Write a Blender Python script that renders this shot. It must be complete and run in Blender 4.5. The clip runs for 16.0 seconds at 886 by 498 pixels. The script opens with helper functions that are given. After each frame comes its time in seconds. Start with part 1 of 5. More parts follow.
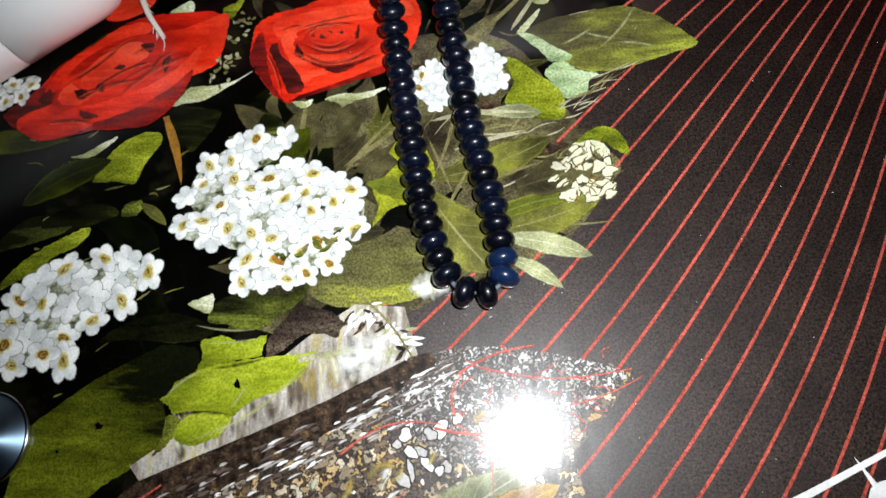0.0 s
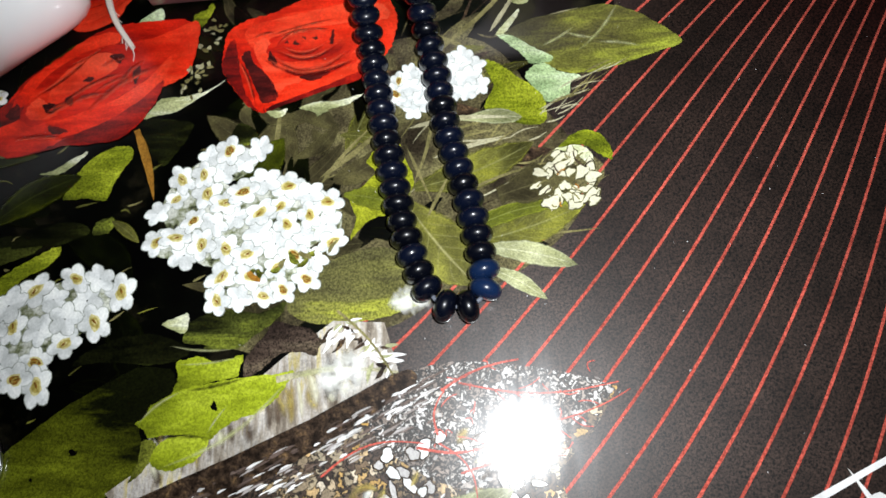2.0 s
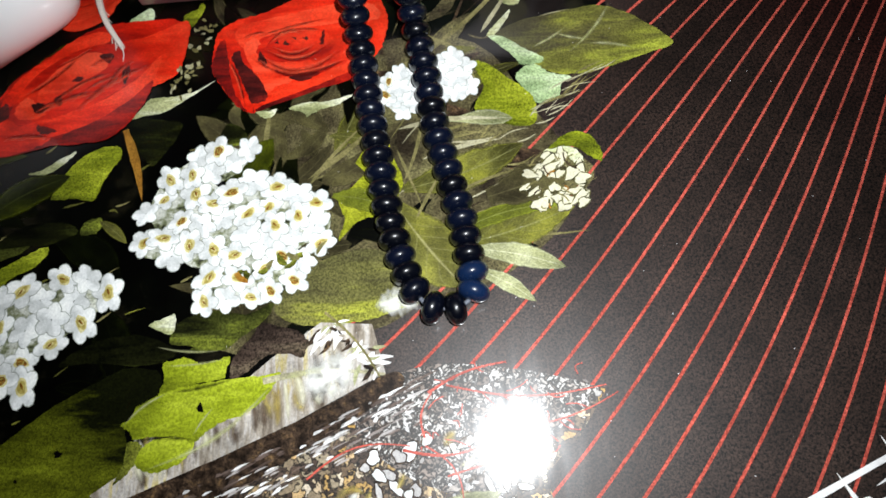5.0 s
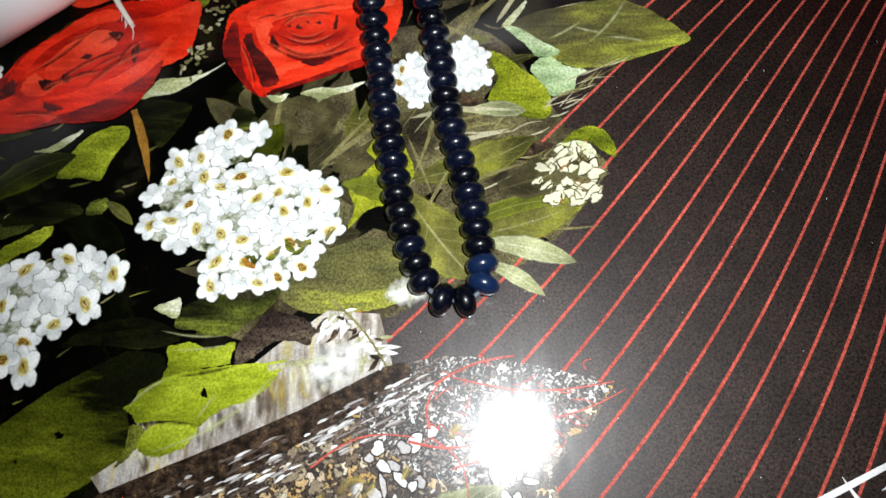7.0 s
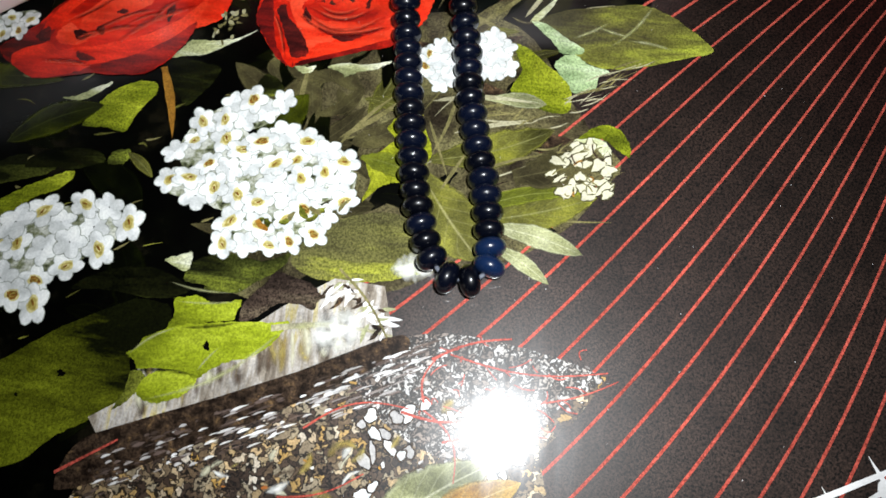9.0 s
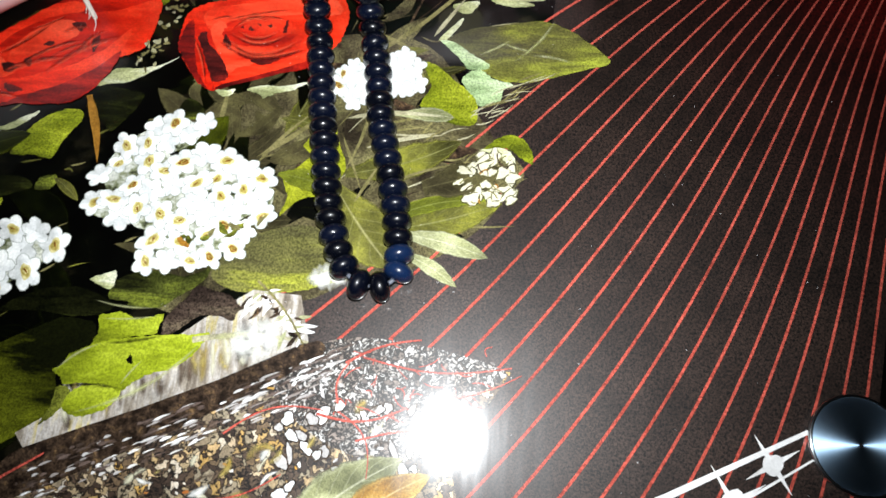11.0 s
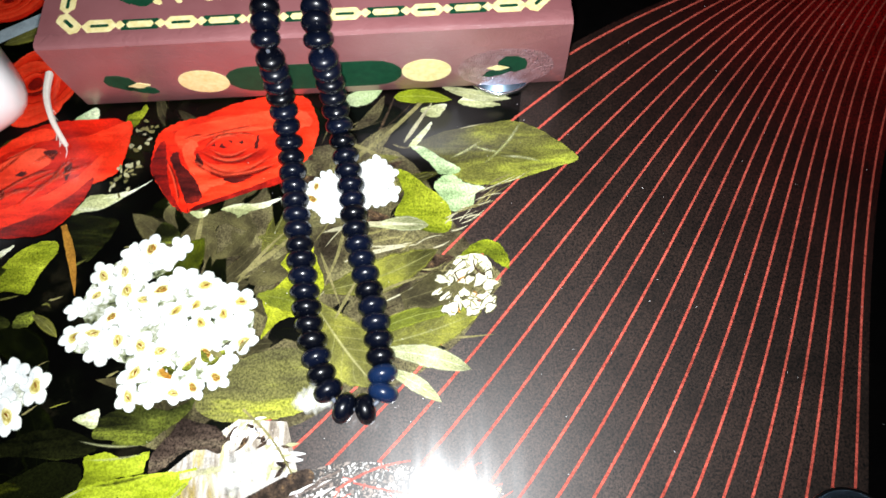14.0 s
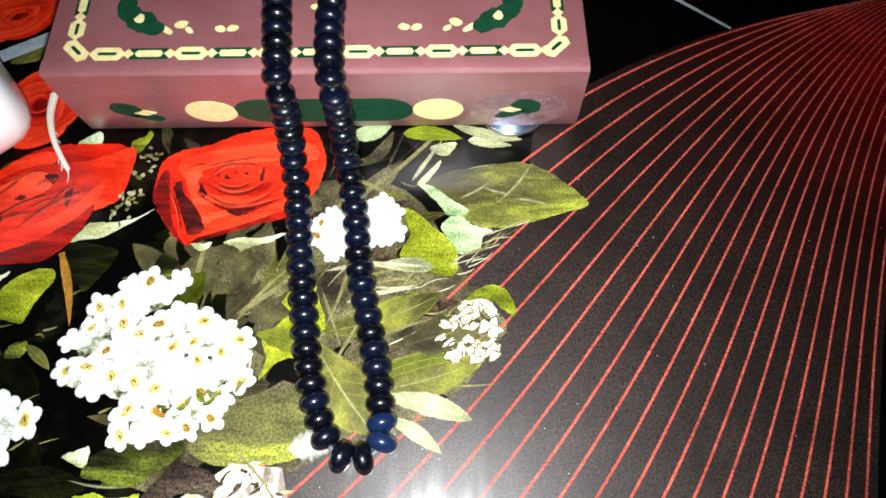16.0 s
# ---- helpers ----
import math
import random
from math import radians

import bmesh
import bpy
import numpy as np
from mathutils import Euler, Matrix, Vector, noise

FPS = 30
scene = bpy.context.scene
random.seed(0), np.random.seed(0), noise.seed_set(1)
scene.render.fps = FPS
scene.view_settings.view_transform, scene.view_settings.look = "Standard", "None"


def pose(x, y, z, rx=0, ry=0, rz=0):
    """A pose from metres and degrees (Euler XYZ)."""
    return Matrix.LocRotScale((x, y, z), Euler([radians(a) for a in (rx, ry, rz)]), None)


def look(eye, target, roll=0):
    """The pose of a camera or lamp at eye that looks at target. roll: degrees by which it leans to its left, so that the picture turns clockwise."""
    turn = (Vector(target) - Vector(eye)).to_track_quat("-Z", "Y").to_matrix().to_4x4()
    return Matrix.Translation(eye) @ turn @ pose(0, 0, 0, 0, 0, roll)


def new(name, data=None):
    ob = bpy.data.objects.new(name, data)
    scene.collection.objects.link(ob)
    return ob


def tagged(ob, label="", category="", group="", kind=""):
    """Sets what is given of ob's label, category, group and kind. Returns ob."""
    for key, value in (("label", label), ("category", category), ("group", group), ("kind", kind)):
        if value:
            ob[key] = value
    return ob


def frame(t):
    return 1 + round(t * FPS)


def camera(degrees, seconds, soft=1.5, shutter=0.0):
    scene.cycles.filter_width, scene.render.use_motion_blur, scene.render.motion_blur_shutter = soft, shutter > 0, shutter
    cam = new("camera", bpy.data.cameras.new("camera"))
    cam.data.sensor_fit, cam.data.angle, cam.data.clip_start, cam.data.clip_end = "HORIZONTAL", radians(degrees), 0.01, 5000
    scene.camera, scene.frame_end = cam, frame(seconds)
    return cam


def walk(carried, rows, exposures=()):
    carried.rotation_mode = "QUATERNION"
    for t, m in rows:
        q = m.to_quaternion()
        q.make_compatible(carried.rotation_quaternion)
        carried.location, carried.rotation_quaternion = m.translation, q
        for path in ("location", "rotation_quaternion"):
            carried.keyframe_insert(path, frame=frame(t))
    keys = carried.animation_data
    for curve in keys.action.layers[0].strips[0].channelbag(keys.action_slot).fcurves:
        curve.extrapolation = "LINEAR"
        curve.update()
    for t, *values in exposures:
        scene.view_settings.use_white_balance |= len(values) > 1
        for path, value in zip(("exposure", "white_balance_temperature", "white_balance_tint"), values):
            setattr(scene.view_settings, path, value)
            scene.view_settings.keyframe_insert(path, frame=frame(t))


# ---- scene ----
# ---- camera and its way ----
ROWS = [
    (0.0, 0.0095, 0.0069, 0.1879, 19.66, 3.36, -0.02),
    (0.5, 0.0086, 0.0073, 0.1853, 19.45, 3.22, -0.75),
    (1.0, 0.0078, 0.0050, 0.1829, 18.68, 3.35, -0.63),
    (1.5, 0.0120, 0.0089, 0.1844, 18.95, 3.25, -0.91),
    (2.0, 0.0154, 0.0146, 0.1843, 18.80, 3.82, -1.32),
    (2.5, 0.0171, 0.0160, 0.1858, 18.79, 3.67, -1.82),
    (3.0, 0.0155, 0.0138, 0.1861, 19.09, 3.63, -1.59),
    (3.2, 0.0154, 0.0143, 0.1858, 19.08, 3.75, -1.69),
    (5.5, 0.0193, 0.0154, 0.1817, 18.71, 3.77, -1.08),
    (6.0, 0.0190, 0.0172, 0.1802, 18.05, 3.67, -1.18),
    (6.5, 0.0139, 0.0173, 0.1835, 18.53, 3.27, -0.07),
    (7.0, 0.0144, 0.0155, 0.1820, 18.23, 2.81, 0.42),
    (7.5, 0.0156, 0.0137, 0.1798, 18.13, 2.68, 0.18),
    (8.0, 0.0093, 0.0153, 0.1815, 18.32, 2.20, 3.63),
    (8.5, 0.0126, 0.0106, 0.1804, 18.72, 0.89, 5.76),
    (8.7, 0.0112, 0.0089, 0.1824, 18.85, 1.15, 5.98),
    (10.8, 0.0358, 0.0015, 0.1854, 19.08, 0.20, 2.93),
    (11.0, 0.0357, 0.0030, 0.1924, 20.17, 0.63, 3.17),
    (11.5, 0.0349, 0.0175, 0.2021, 21.07, -0.14, 2.98),
    (12.0, 0.0394, 0.0325, 0.2122, 21.90, -0.00, 1.66),
    (12.5, 0.0414, 0.0307, 0.2105, 23.85, -0.34, -0.25),
    (13.0, 0.0418, 0.0230, 0.2075, 22.70, 0.82, 0.65),
    (13.5, 0.0479, 0.0268, 0.2086, 23.05, 1.10, -1.84),
    (14.0, 0.0383, 0.0287, 0.2038, 22.24, 1.11, -0.87),
    (14.5, 0.0422, 0.0348, 0.1990, 22.94, 0.26, -1.20),
    (15.0, 0.0350, 0.0369, 0.1974, 22.76, 0.04, 0.53),
    (15.5, 0.0316, 0.0400, 0.1995, 22.37, 0.30, 1.76),
    (16.0, 0.0354, 0.0411, 0.2043, 23.02, 0.03, 1.11),
]
cam = camera(68.47, 16.0, soft=1.7)
walk(cam, [(t, pose(x, y, z, rx, ry, rz)) for t, x, y, z, rx, ry, rz in ROWS],
     [(0.0, -0.22), (8.7, -0.20), (10.8, 0.04), (11.5, 0.14), (12.2, 0.27), (13.5, 0.38), (14.2, 0.55), (16.0, 0.55)])

# ---- light: a phone's white lamp close to the lens, in a dark room ----
world = bpy.data.worlds.new("dark_room")
world.use_nodes = True
scene.world = world
world.node_tree.nodes["Background"].inputs[0].default_value = (0.5, 0.55, 0.65, 1)
world.node_tree.nodes["Background"].inputs[1].default_value = 0.012
lamp = bpy.data.lights.new("phone_lamp", "SPOT")
lamp.energy, lamp.color = 4.3, (0.93, 0.97, 1.0)
lamp.spot_size, lamp.spot_blend, lamp.shadow_soft_size = radians(108), 0.95, 0.0035
lamp_ob = new("phone_lamp", lamp)
lamp_ob.matrix_world = look((0.034, 0.030, 0.196), (0.018, 0.097, 0.0))

MM = 0.001
rng = random.Random(7)


# ---- materials ----
class Nodes:
    """A small wrapper that wires a procedural material."""

    def __init__(self, name):
        self.mat = bpy.data.materials.new(name)
        self.mat.use_nodes = True
        self.nt = self.mat.node_tree
        self.shader = self.nt.nodes["Principled BSDF"]
        self.coords = self.add("ShaderNodeTexCoord")

    def add(self, kind, **inputs):
        node = self.nt.nodes.new(kind)
        for key, value in inputs.items():
            self.put(node, key.replace("_", " "), value)
        return node

    def put(self, node, key, value):
        if isinstance(value, bpy.types.NodeSocket):
            self.nt.links.new(value, node.inputs[key])
        else:
            node.inputs[key].default_value = value

    def noise(self, scale, detail=4.0, vector=None, rough=0.6, warp=0.0):
        node = self.add("ShaderNodeTexNoise", Scale=scale, Detail=detail, Roughness=rough, Distortion=warp)
        self.nt.links.new(vector or self.coords.outputs["Object"], node.inputs["Vector"])
        return node.outputs["Fac"]

    def ramp(self, fac, stops):
        node = self.nt.nodes.new("ShaderNodeValToRGB")
        self.nt.links.new(fac, node.inputs[0])
        els = node.color_ramp.elements
        while len(els) < len(stops):
            els.new(0.5)
        for el, (at, col) in zip(els, stops):
            el.position = at
            el.color = (*col, 1) if len(col) == 3 else col
        return node.outputs[0]

    def mix(self, fac, a, b, blend="MIX"):
        node = self.nt.nodes.new("ShaderNodeMix")
        node.data_type, node.blend_type = "RGBA", blend
        for sock, value in ((node.inputs[0], fac), (node.inputs[6], a), (node.inputs[7], b)):
            if isinstance(value, bpy.types.NodeSocket):
                self.nt.links.new(value, sock)
            else:
                sock.default_value = value if isinstance(value, (int, float)) else (*value, 1)
        return node.outputs[2]

    def bump(self, fac, strength, distance):
        node = self.add("ShaderNodeBump", Strength=strength, Distance=distance, Height=fac)
        self.nt.links.new(node.outputs[0], self.shader.inputs["Normal"])

    def done(self, colour, rough=0.4, metal=0.0, coat=0.0, coat_rough=0.1, spec=0.5):
        for key, value in (("Base Color", colour), ("Roughness", rough), ("Metallic", metal), ("Coat Weight", coat),
                           ("Coat Roughness", coat_rough), ("Specular IOR Level", spec)):
            if key == "Base Color" and not isinstance(value, bpy.types.NodeSocket):
                value = (*value, 1)
            self.put(self.shader, key, value)
        return self.mat


def glossy_print(n, colour, rough=0.34, spec=0.12, coat=0.6):
    """Printed film under a clear, faintly worn gloss layer."""
    wiped = n.add("ShaderNodeMapping", Vector=n.coords.outputs["Object"], Rotation=(0, 0, radians(-52)), Scale=(1.0, 0.12, 1.0))
    smear = n.ramp(n.noise(160, 6, wiped.outputs[0]), [(0.38, (0.115, 0.115, 0.115)), (0.66, (0.185, 0.185, 0.185))])
    return n.done(colour, rough, coat=coat, coat_rough=smear, spec=spec)


def grain(n, colour, amount=0.25, scale=1500):
    """Fine printing grain laid over a colour."""
    fine = n.ramp(n.noise(scale, 1.5, rough=0.7, warp=0.7), [(0.36, (1 - amount,) * 3), (0.64, (1 + amount,) * 3)])
    tone = n.ramp(n.noise(48, 4), [(0.32, (0.62, 0.62, 0.60)), (0.5, (0.95, 0.95, 0.95)), (0.68, (1.14, 1.14, 1.10))])
    return n.mix(1.0, n.mix(1.0, colour, fine, "MULTIPLY"), tone, "MULTIPLY")


def mat_mottled(name, stops, scale, amount=0.25, fine=1500):
    n = Nodes(name)
    return glossy_print(n, grain(n, n.ramp(n.noise(scale, 5), stops), amount, fine))


def mat_leaf(name, dark, mid, light, vein, rim=0.35):
    """A printed leaf: u runs from stalk to tip, v across; pale midrib and side veins."""
    n = Nodes(name)
    uv = n.add("ShaderNodeSeparateXYZ", Vector=n.coords.outputs["UV"])
    across = n.add("ShaderNodeMath", Value=-0.5)
    across.operation = "ADD"
    n.put(across, 0, uv.outputs[1])
    n.put(across, 1, -0.5)
    away = n.nt.nodes.new("ShaderNodeMath")
    away.operation = "ABSOLUTE"
    n.put(away, 0, across.outputs[0])
    blot = n.noise(55, 5)
    base = n.ramp(blot, [(0.32, dark), (0.5, mid), (0.68, light)])
    shade = n.ramp(n.noise(26, 3), [(0.30, (0.30, 0.30, 0.26)), (0.50, (0.85, 0.85, 0.82)), (0.66, (1.2, 1.2, 1.1))])
    base = n.mix(1.0, base, shade, "MULTIPLY")
    edge = n.ramp(away.outputs[0], [(rim, (0, 0, 0)), (0.5, (0.55, 0.55, 0.55))])
    base = n.mix(edge, base, light)
    rib = n.ramp(away.outputs[0], [(0.0, (0.7, 0.7, 0.7)), (0.03, (0, 0, 0))])
    base = n.mix(rib, base, vein)
    slant = n.nt.nodes.new("ShaderNodeMath")
    slant.operation = "MULTIPLY_ADD"
    n.put(slant, 0, away.outputs[0])
    n.put(slant, 1, -0.55)
    n.put(slant, 2, uv.outputs[0])
    wave = n.nt.nodes.new("ShaderNodeMath")
    wave.operation = "PINGPONG"
    n.put(wave, 0, slant.outputs[0])
    n.put(wave, 1, 0.07)
    side = n.ramp(wave.outputs[0], [(0.0, (0.22, 0.22, 0.22)), (0.012, (0, 0, 0))])
    base = n.mix(side, base, vein)
    ragged = n.nt.nodes.new("ShaderNodeMath")
    ragged.operation = "MULTIPLY_ADD"
    n.put(ragged, 0, n.noise(420, 3))
    n.put(ragged, 1, 0.16)
    n.put(ragged, 2, away.outputs[0])
    n.put(n.shader, "Alpha", n.ramp(ragged.outputs[0], [(0.49, (1, 1, 1)), (0.575, (0, 0, 0))]))
    return glossy_print(n, grain(n, base, 0.3, 2100))


def mat_petal(name, deep, mid, light, rim):
    """A printed petal: v runs from the inner fold to the rim."""
    n = Nodes(name)
    uv = n.add("ShaderNodeSeparateXYZ", Vector=n.coords.outputs["UV"])
    fold = n.ramp(uv.outputs[1], [(0.0, deep), (0.38, mid), (0.88, light), (0.95, light), (1.0, rim)])
    tint = n.ramp(n.noise(85, 4), [(0.32, (0.66, 0.64, 0.64)), (0.5, (0.96, 0.96, 0.96)), (0.68, (1.12, 1.12, 1.12))])
    n.put(n.shader, "Alpha", n.ramp(uv.outputs[1], [(0.0, (0, 0, 0)), (0.42, (1, 1, 1))]))
    return glossy_print(n, grain(n, n.mix(1.0, fold, tint, "MULTIPLY"), 0.14, 1700))


def mat_silk(name, shade, mid, light, du, dv, start=0.0, streak=40, amount=0.2, fold=1.0, knee=0.5):
    """A printed petal or leaf that turns from shade to light along (du, dv) of its outline box, with soft creases."""
    n = Nodes(name)
    uv = n.add("ShaderNodeSeparateXYZ", Vector=n.coords.outputs["UV"])
    run = start
    for sock, k in ((uv.outputs[0], du), (uv.outputs[1], dv)):
        step = n.nt.nodes.new("ShaderNodeMath")
        step.operation = "MULTIPLY_ADD"
        n.put(step, 0, sock)
        n.put(step, 1, k)
        n.put(step, 2, run)
        run = step.outputs[0]
    lie = n.add("ShaderNodeMapping", Vector=n.coords.outputs["Object"], Rotation=(0, 0, radians(-streak)), Scale=(0.22, 1.0, 1.0))
    for size, k in ((210, fold), (60, fold)):
        step = n.nt.nodes.new("ShaderNodeMath")
        step.operation = "MULTIPLY_ADD"
        centred = n.nt.nodes.new("ShaderNodeMath")
        centred.operation = "SUBTRACT"
        n.put(centred, 0, n.noise(size, 4, lie.outputs[0], warp=0.6))
        n.put(centred, 1, 0.5)
        n.put(step, 0, centred.outputs[0])
        n.put(step, 1, k * 2)
        n.put(step, 2, run)
        run = step.outputs[0]
    return glossy_print(n, grain(n, n.ramp(run, [(0.0, shade), (knee, mid), (1.0, light)]), amount * 1.5, 1500))


def mat_islands(name, stops, rough_grain=0.15):
    """Colours picked piece by piece."""
    n = Nodes(name)
    geo = n.nt.nodes.new("ShaderNodeNewGeometry")
    return glossy_print(n, grain(n, n.ramp(geo.outputs["Random Per Island"], stops), rough_grain))


def mat_plain(name, colour, wear, rough, scale=120, metal=0.0, coat=0.0, bump=0.0, spec=0.5):
    n = Nodes(name)
    n_fac = n.noise(scale, 5)
    if bump:
        n.bump(n_fac, bump, 0.0004)
    return n.done(n.ramp(n_fac, [(0.3, colour), (0.75, wear)]), rough, metal, coat, 0.1, spec)


def mat_ground():
    """Brown print that deepens towards the point where the red lines meet, with lamp falloff painted in."""
    n = Nodes("printed_brown_ground")
    tone = n.ramp(n.noise(40, 5), [(0.3, (0.021, 0.0125, 0.0095)), (0.7, (0.034, 0.0215, 0.017))])
    away = n.add("ShaderNodeVectorMath", Vector=n.coords.outputs["Object"])
    away.operation = "DISTANCE"
    away.inputs[1].default_value = (0.287, 0.256, 0.0)
    glow = n.ramp(away.outputs["Value"], [(0.06, (1, 1, 1)), (0.095, (0.75, 0.75, 0.75)), (0.125, (0.18, 0.18, 0.18)), (0.165, (0.025, 0.025, 0.025)), (0.22, (0, 0, 0))])
    # darkening put into the colour, standing in for the lamp's falloff on this side
    deep = n.ramp(away.outputs["Value"], [(0.08, (0.16, 0.06, 0.05)), (0.16, (0.18, 0.14, 0.13)), (0.24, (0.48, 0.44, 0.42)), (0.32, (1, 1, 1))])
    return glossy_print(n, grain(n, n.mix(glow, n.mix(1.0, tone, deep, "MULTIPLY"), (0.34, 0.003, 0.003)), 1.0, 1600), 0.46, 0.36, 0.7)


GROUND = mat_ground()
BLACK = mat_mottled("printed_black", [(0.3, (0.0005, 0.0005, 0.0005)), (0.7, (0.0015, 0.0012, 0.0012))], 60, 0.3)
BED = mat_mottled("printed_dark_foliage", [(0.42, (0.0002, 0.0002, 0.0001)), (0.56, (0.0006, 0.0008, 0.0003)), (0.66, (0.007, 0.006, 0.003)), (0.75, (0.001, 0.0014, 0.0004))], 70, 0.5)
OLIVE = mat_mottled("printed_olive_shade", [(0.35, (0.024, 0.018, 0.011)), (0.52, (0.085, 0.072, 0.034)), (0.70, (0.17, 0.155, 0.065))], 75, 0.55)
RED_LINE = mat_mottled("printed_red_line", [(0.3, (0.38, 0.060, 0.042)), (0.7, (0.48, 0.090, 0.065))], 300, 0.45)
WHITE_LINE = mat_mottled("printed_white_line", [(0.3, (0.80, 0.79, 0.78)), (0.7, (0.92, 0.92, 0.92))], 200, 0.05)
LEAF_BRIGHT = mat_leaf("printed_bright_leaf", (0.10, 0.13, 0.006), (0.21, 0.26, 0.010), (0.35, 0.40, 0.028), (0.38, 0.42, 0.09))
LEAF_MID = mat_leaf("printed_yellowish_leaf", (0.06, 0.065, 0.010), (0.14, 0.16, 0.016), (0.29, 0.32, 0.03), (0.24, 0.26, 0.07))
LEAF_OLIVE = mat_leaf("printed_olive_leaf", (0.045, 0.043, 0.012), (0.115, 0.112, 0.025), (0.27, 0.27, 0.035), (0.24, 0.24, 0.09))
LEAF_DEEP = mat_leaf("printed_deep_leaf", (0.003, 0.004, 0.0005), (0.020, 0.025, 0.002), (0.085, 0.10, 0.005), (0.04, 0.05, 0.008))
LEAF_DARK = mat_leaf("printed_dark_leaf", (0.0003, 0.0005, 0.0001), (0.0011, 0.0016, 0.0003), (0.006, 0.008, 0.001), (0.003, 0.004, 0.001))
LEAF_PALE = mat_leaf("printed_pale_leaf", (0.20, 0.215, 0.10), (0.36, 0.37, 0.19), (0.55, 0.56, 0.36), (0.60, 0.60, 0.42))
LEAF_TEAL = mat_leaf("printed_bluish_leaf", (0.24, 0.33, 0.15), (0.37, 0.48, 0.24), (0.52, 0.60, 0.36), (0.55, 0.62, 0.42))
STEM = mat_mottled("printed_stem", [(0.3, (0.10, 0.09, 0.03)), (0.7, (0.24, 0.21, 0.09))], 120, 0.3)
STEM_PALE = mat_mottled("printed_pale_stem", [(0.3, (0.26, 0.24, 0.14)), (0.7, (0.50, 0.47, 0.32))], 120, 0.3)
STEM_BROWN = mat_mottled("printed_brown_stem", [(0.3, (0.22, 0.09, 0.012)), (0.7, (0.40, 0.20, 0.03))], 90, 0.3)
PETAL_A = mat_petal("printed_red_petal", (0.16, 0.005, 0.003), (0.62, 0.015, 0.004), (0.76, 0.034, 0.010), (0.20, 0.006, 0.004))
PETAL_B = mat_petal("printed_scarlet_petal", (0.26, 0.006, 0.003), (0.74, 0.024, 0.006), (0.84, 0.055, 0.018), (0.70, 0.030, 0.010))
PETAL_C = mat_petal("printed_crimson_petal", (0.07, 0.003, 0.002), (0.46, 0.009, 0.004), (0.66, 0.020, 0.007), (0.07, 0.003, 0.002))
SILK_DEEP = mat_silk("printed_deep_red_silk", (0.10, 0.003, 0.002), (0.34, 0.007, 0.003), (0.62, 0.016, 0.005), 0.2, 0.6, 0.1, 35, 0.12)
SILK_CRIMSON = mat_silk("printed_crimson_silk", (0.05, 0.004, 0.004), (0.22, 0.008, 0.006), (0.52, 0.016, 0.007), 0.2, 0.5, 0.05, 55, 0.15)
SILK_RED = mat_silk("printed_red_silk", (0.30, 0.006, 0.003), (0.60, 0.015, 0.005), (0.78, 0.035, 0.010), 0.3, 0.5, 0.1, 35, 0.10)
SILK_SCARLET = mat_silk("printed_scarlet_silk", (0.46, 0.010, 0.004), (0.74, 0.025, 0.007), (0.84, 0.050, 0.016), 0.3, 0.4, 0.2, 30, 0.10)
SILK_SHEEN = mat_silk("printed_coral_silk", (0.62, 0.020, 0.006), (0.80, 0.050, 0.017), (0.88, 0.085, 0.035), 0.2, 0.5, 0.2, 20, 0.10)
SILK_FOLD = mat_silk("printed_fold_silk", (0.022, 0.004, 0.004), (0.075, 0.008, 0.007), (0.22, 0.012, 0.008), 0.4, 0.4, 0.05, 60, 0.2)
LEAF_SILK = mat_silk("printed_lime_silk", (0.070, 0.085, 0.006), (0.20, 0.235, 0.012), (0.36, 0.40, 0.028), 0.45, 0.45, 0.05, 50, 0.30)
LEAF_DUSK = mat_silk("printed_dusk_silk", (0.006, 0.007, 0.002), (0.050, 0.058, 0.010), (0.19, 0.22, 0.025), 0.4, -0.5, 0.5, 20, 0.35)
LEAF_NIGHT = mat_silk("printed_night_silk", (0.001, 0.0014, 0.0004), (0.007, 0.008, 0.002), (0.040, 0.048, 0.008), 0.5, -0.3, 0.25, 30, 0.35)
LEAF_BROAD = mat_silk("printed_broad_silk", (0.004, 0.005, 0.001), (0.075, 0.085, 0.005), (0.19, 0.22, 0.012), -0.55, -1.0, 1.15, 40, 0.30, 0.6, 0.45)
LEAF_JADE = mat_silk("printed_jade_silk", (0.12, 0.145, 0.007), (0.23, 0.28, 0.012), (0.36, 0.42, 0.03), 0.4, 0.5, 0.05, 25, 0.2)
LEAF_OLIVEY = mat_silk("printed_olive_silk", (0.05, 0.055, 0.008), (0.11, 0.12, 0.015), (0.22, 0.24, 0.03), 0.4, 0.5, 0.05, 70, 0.35)
BARK_SHADE = mat_silk("printed_brown_shade", (0.020, 0.013, 0.010), (0.050, 0.034, 0.025), (0.11, 0.085, 0.055), 0.4, -0.4, 0.4, 70, 0.5)
LEAF_SWEEP = mat_silk("printed_sweep_silk", (0.050, 0.046, 0.016), (0.13, 0.13, 0.026), (0.31, 0.34, 0.04), 0.95, -0.15, 0.05, 20, 0.25)
LEAF_RIM = mat_silk("printed_rim_silk", (0.065, 0.060, 0.024), (0.125, 0.12, 0.035), (0.34, 0.36, 0.035), 0.35, -0.75, 0.58, 20, 0.35, 0.6)
PALE_SILK = mat_silk("printed_pale_silk", (0.17, 0.19, 0.07), (0.42, 0.44, 0.22), (0.72, 0.73, 0.56), 0.4, 0.4, 0.1, 30, 0.2)
TEAL_SILK = mat_silk("printed_teal_silk", (0.20, 0.29, 0.13), (0.36, 0.47, 0.24), (0.60, 0.68, 0.46), 0.4, 0.5, 0.05, 30, 0.25)


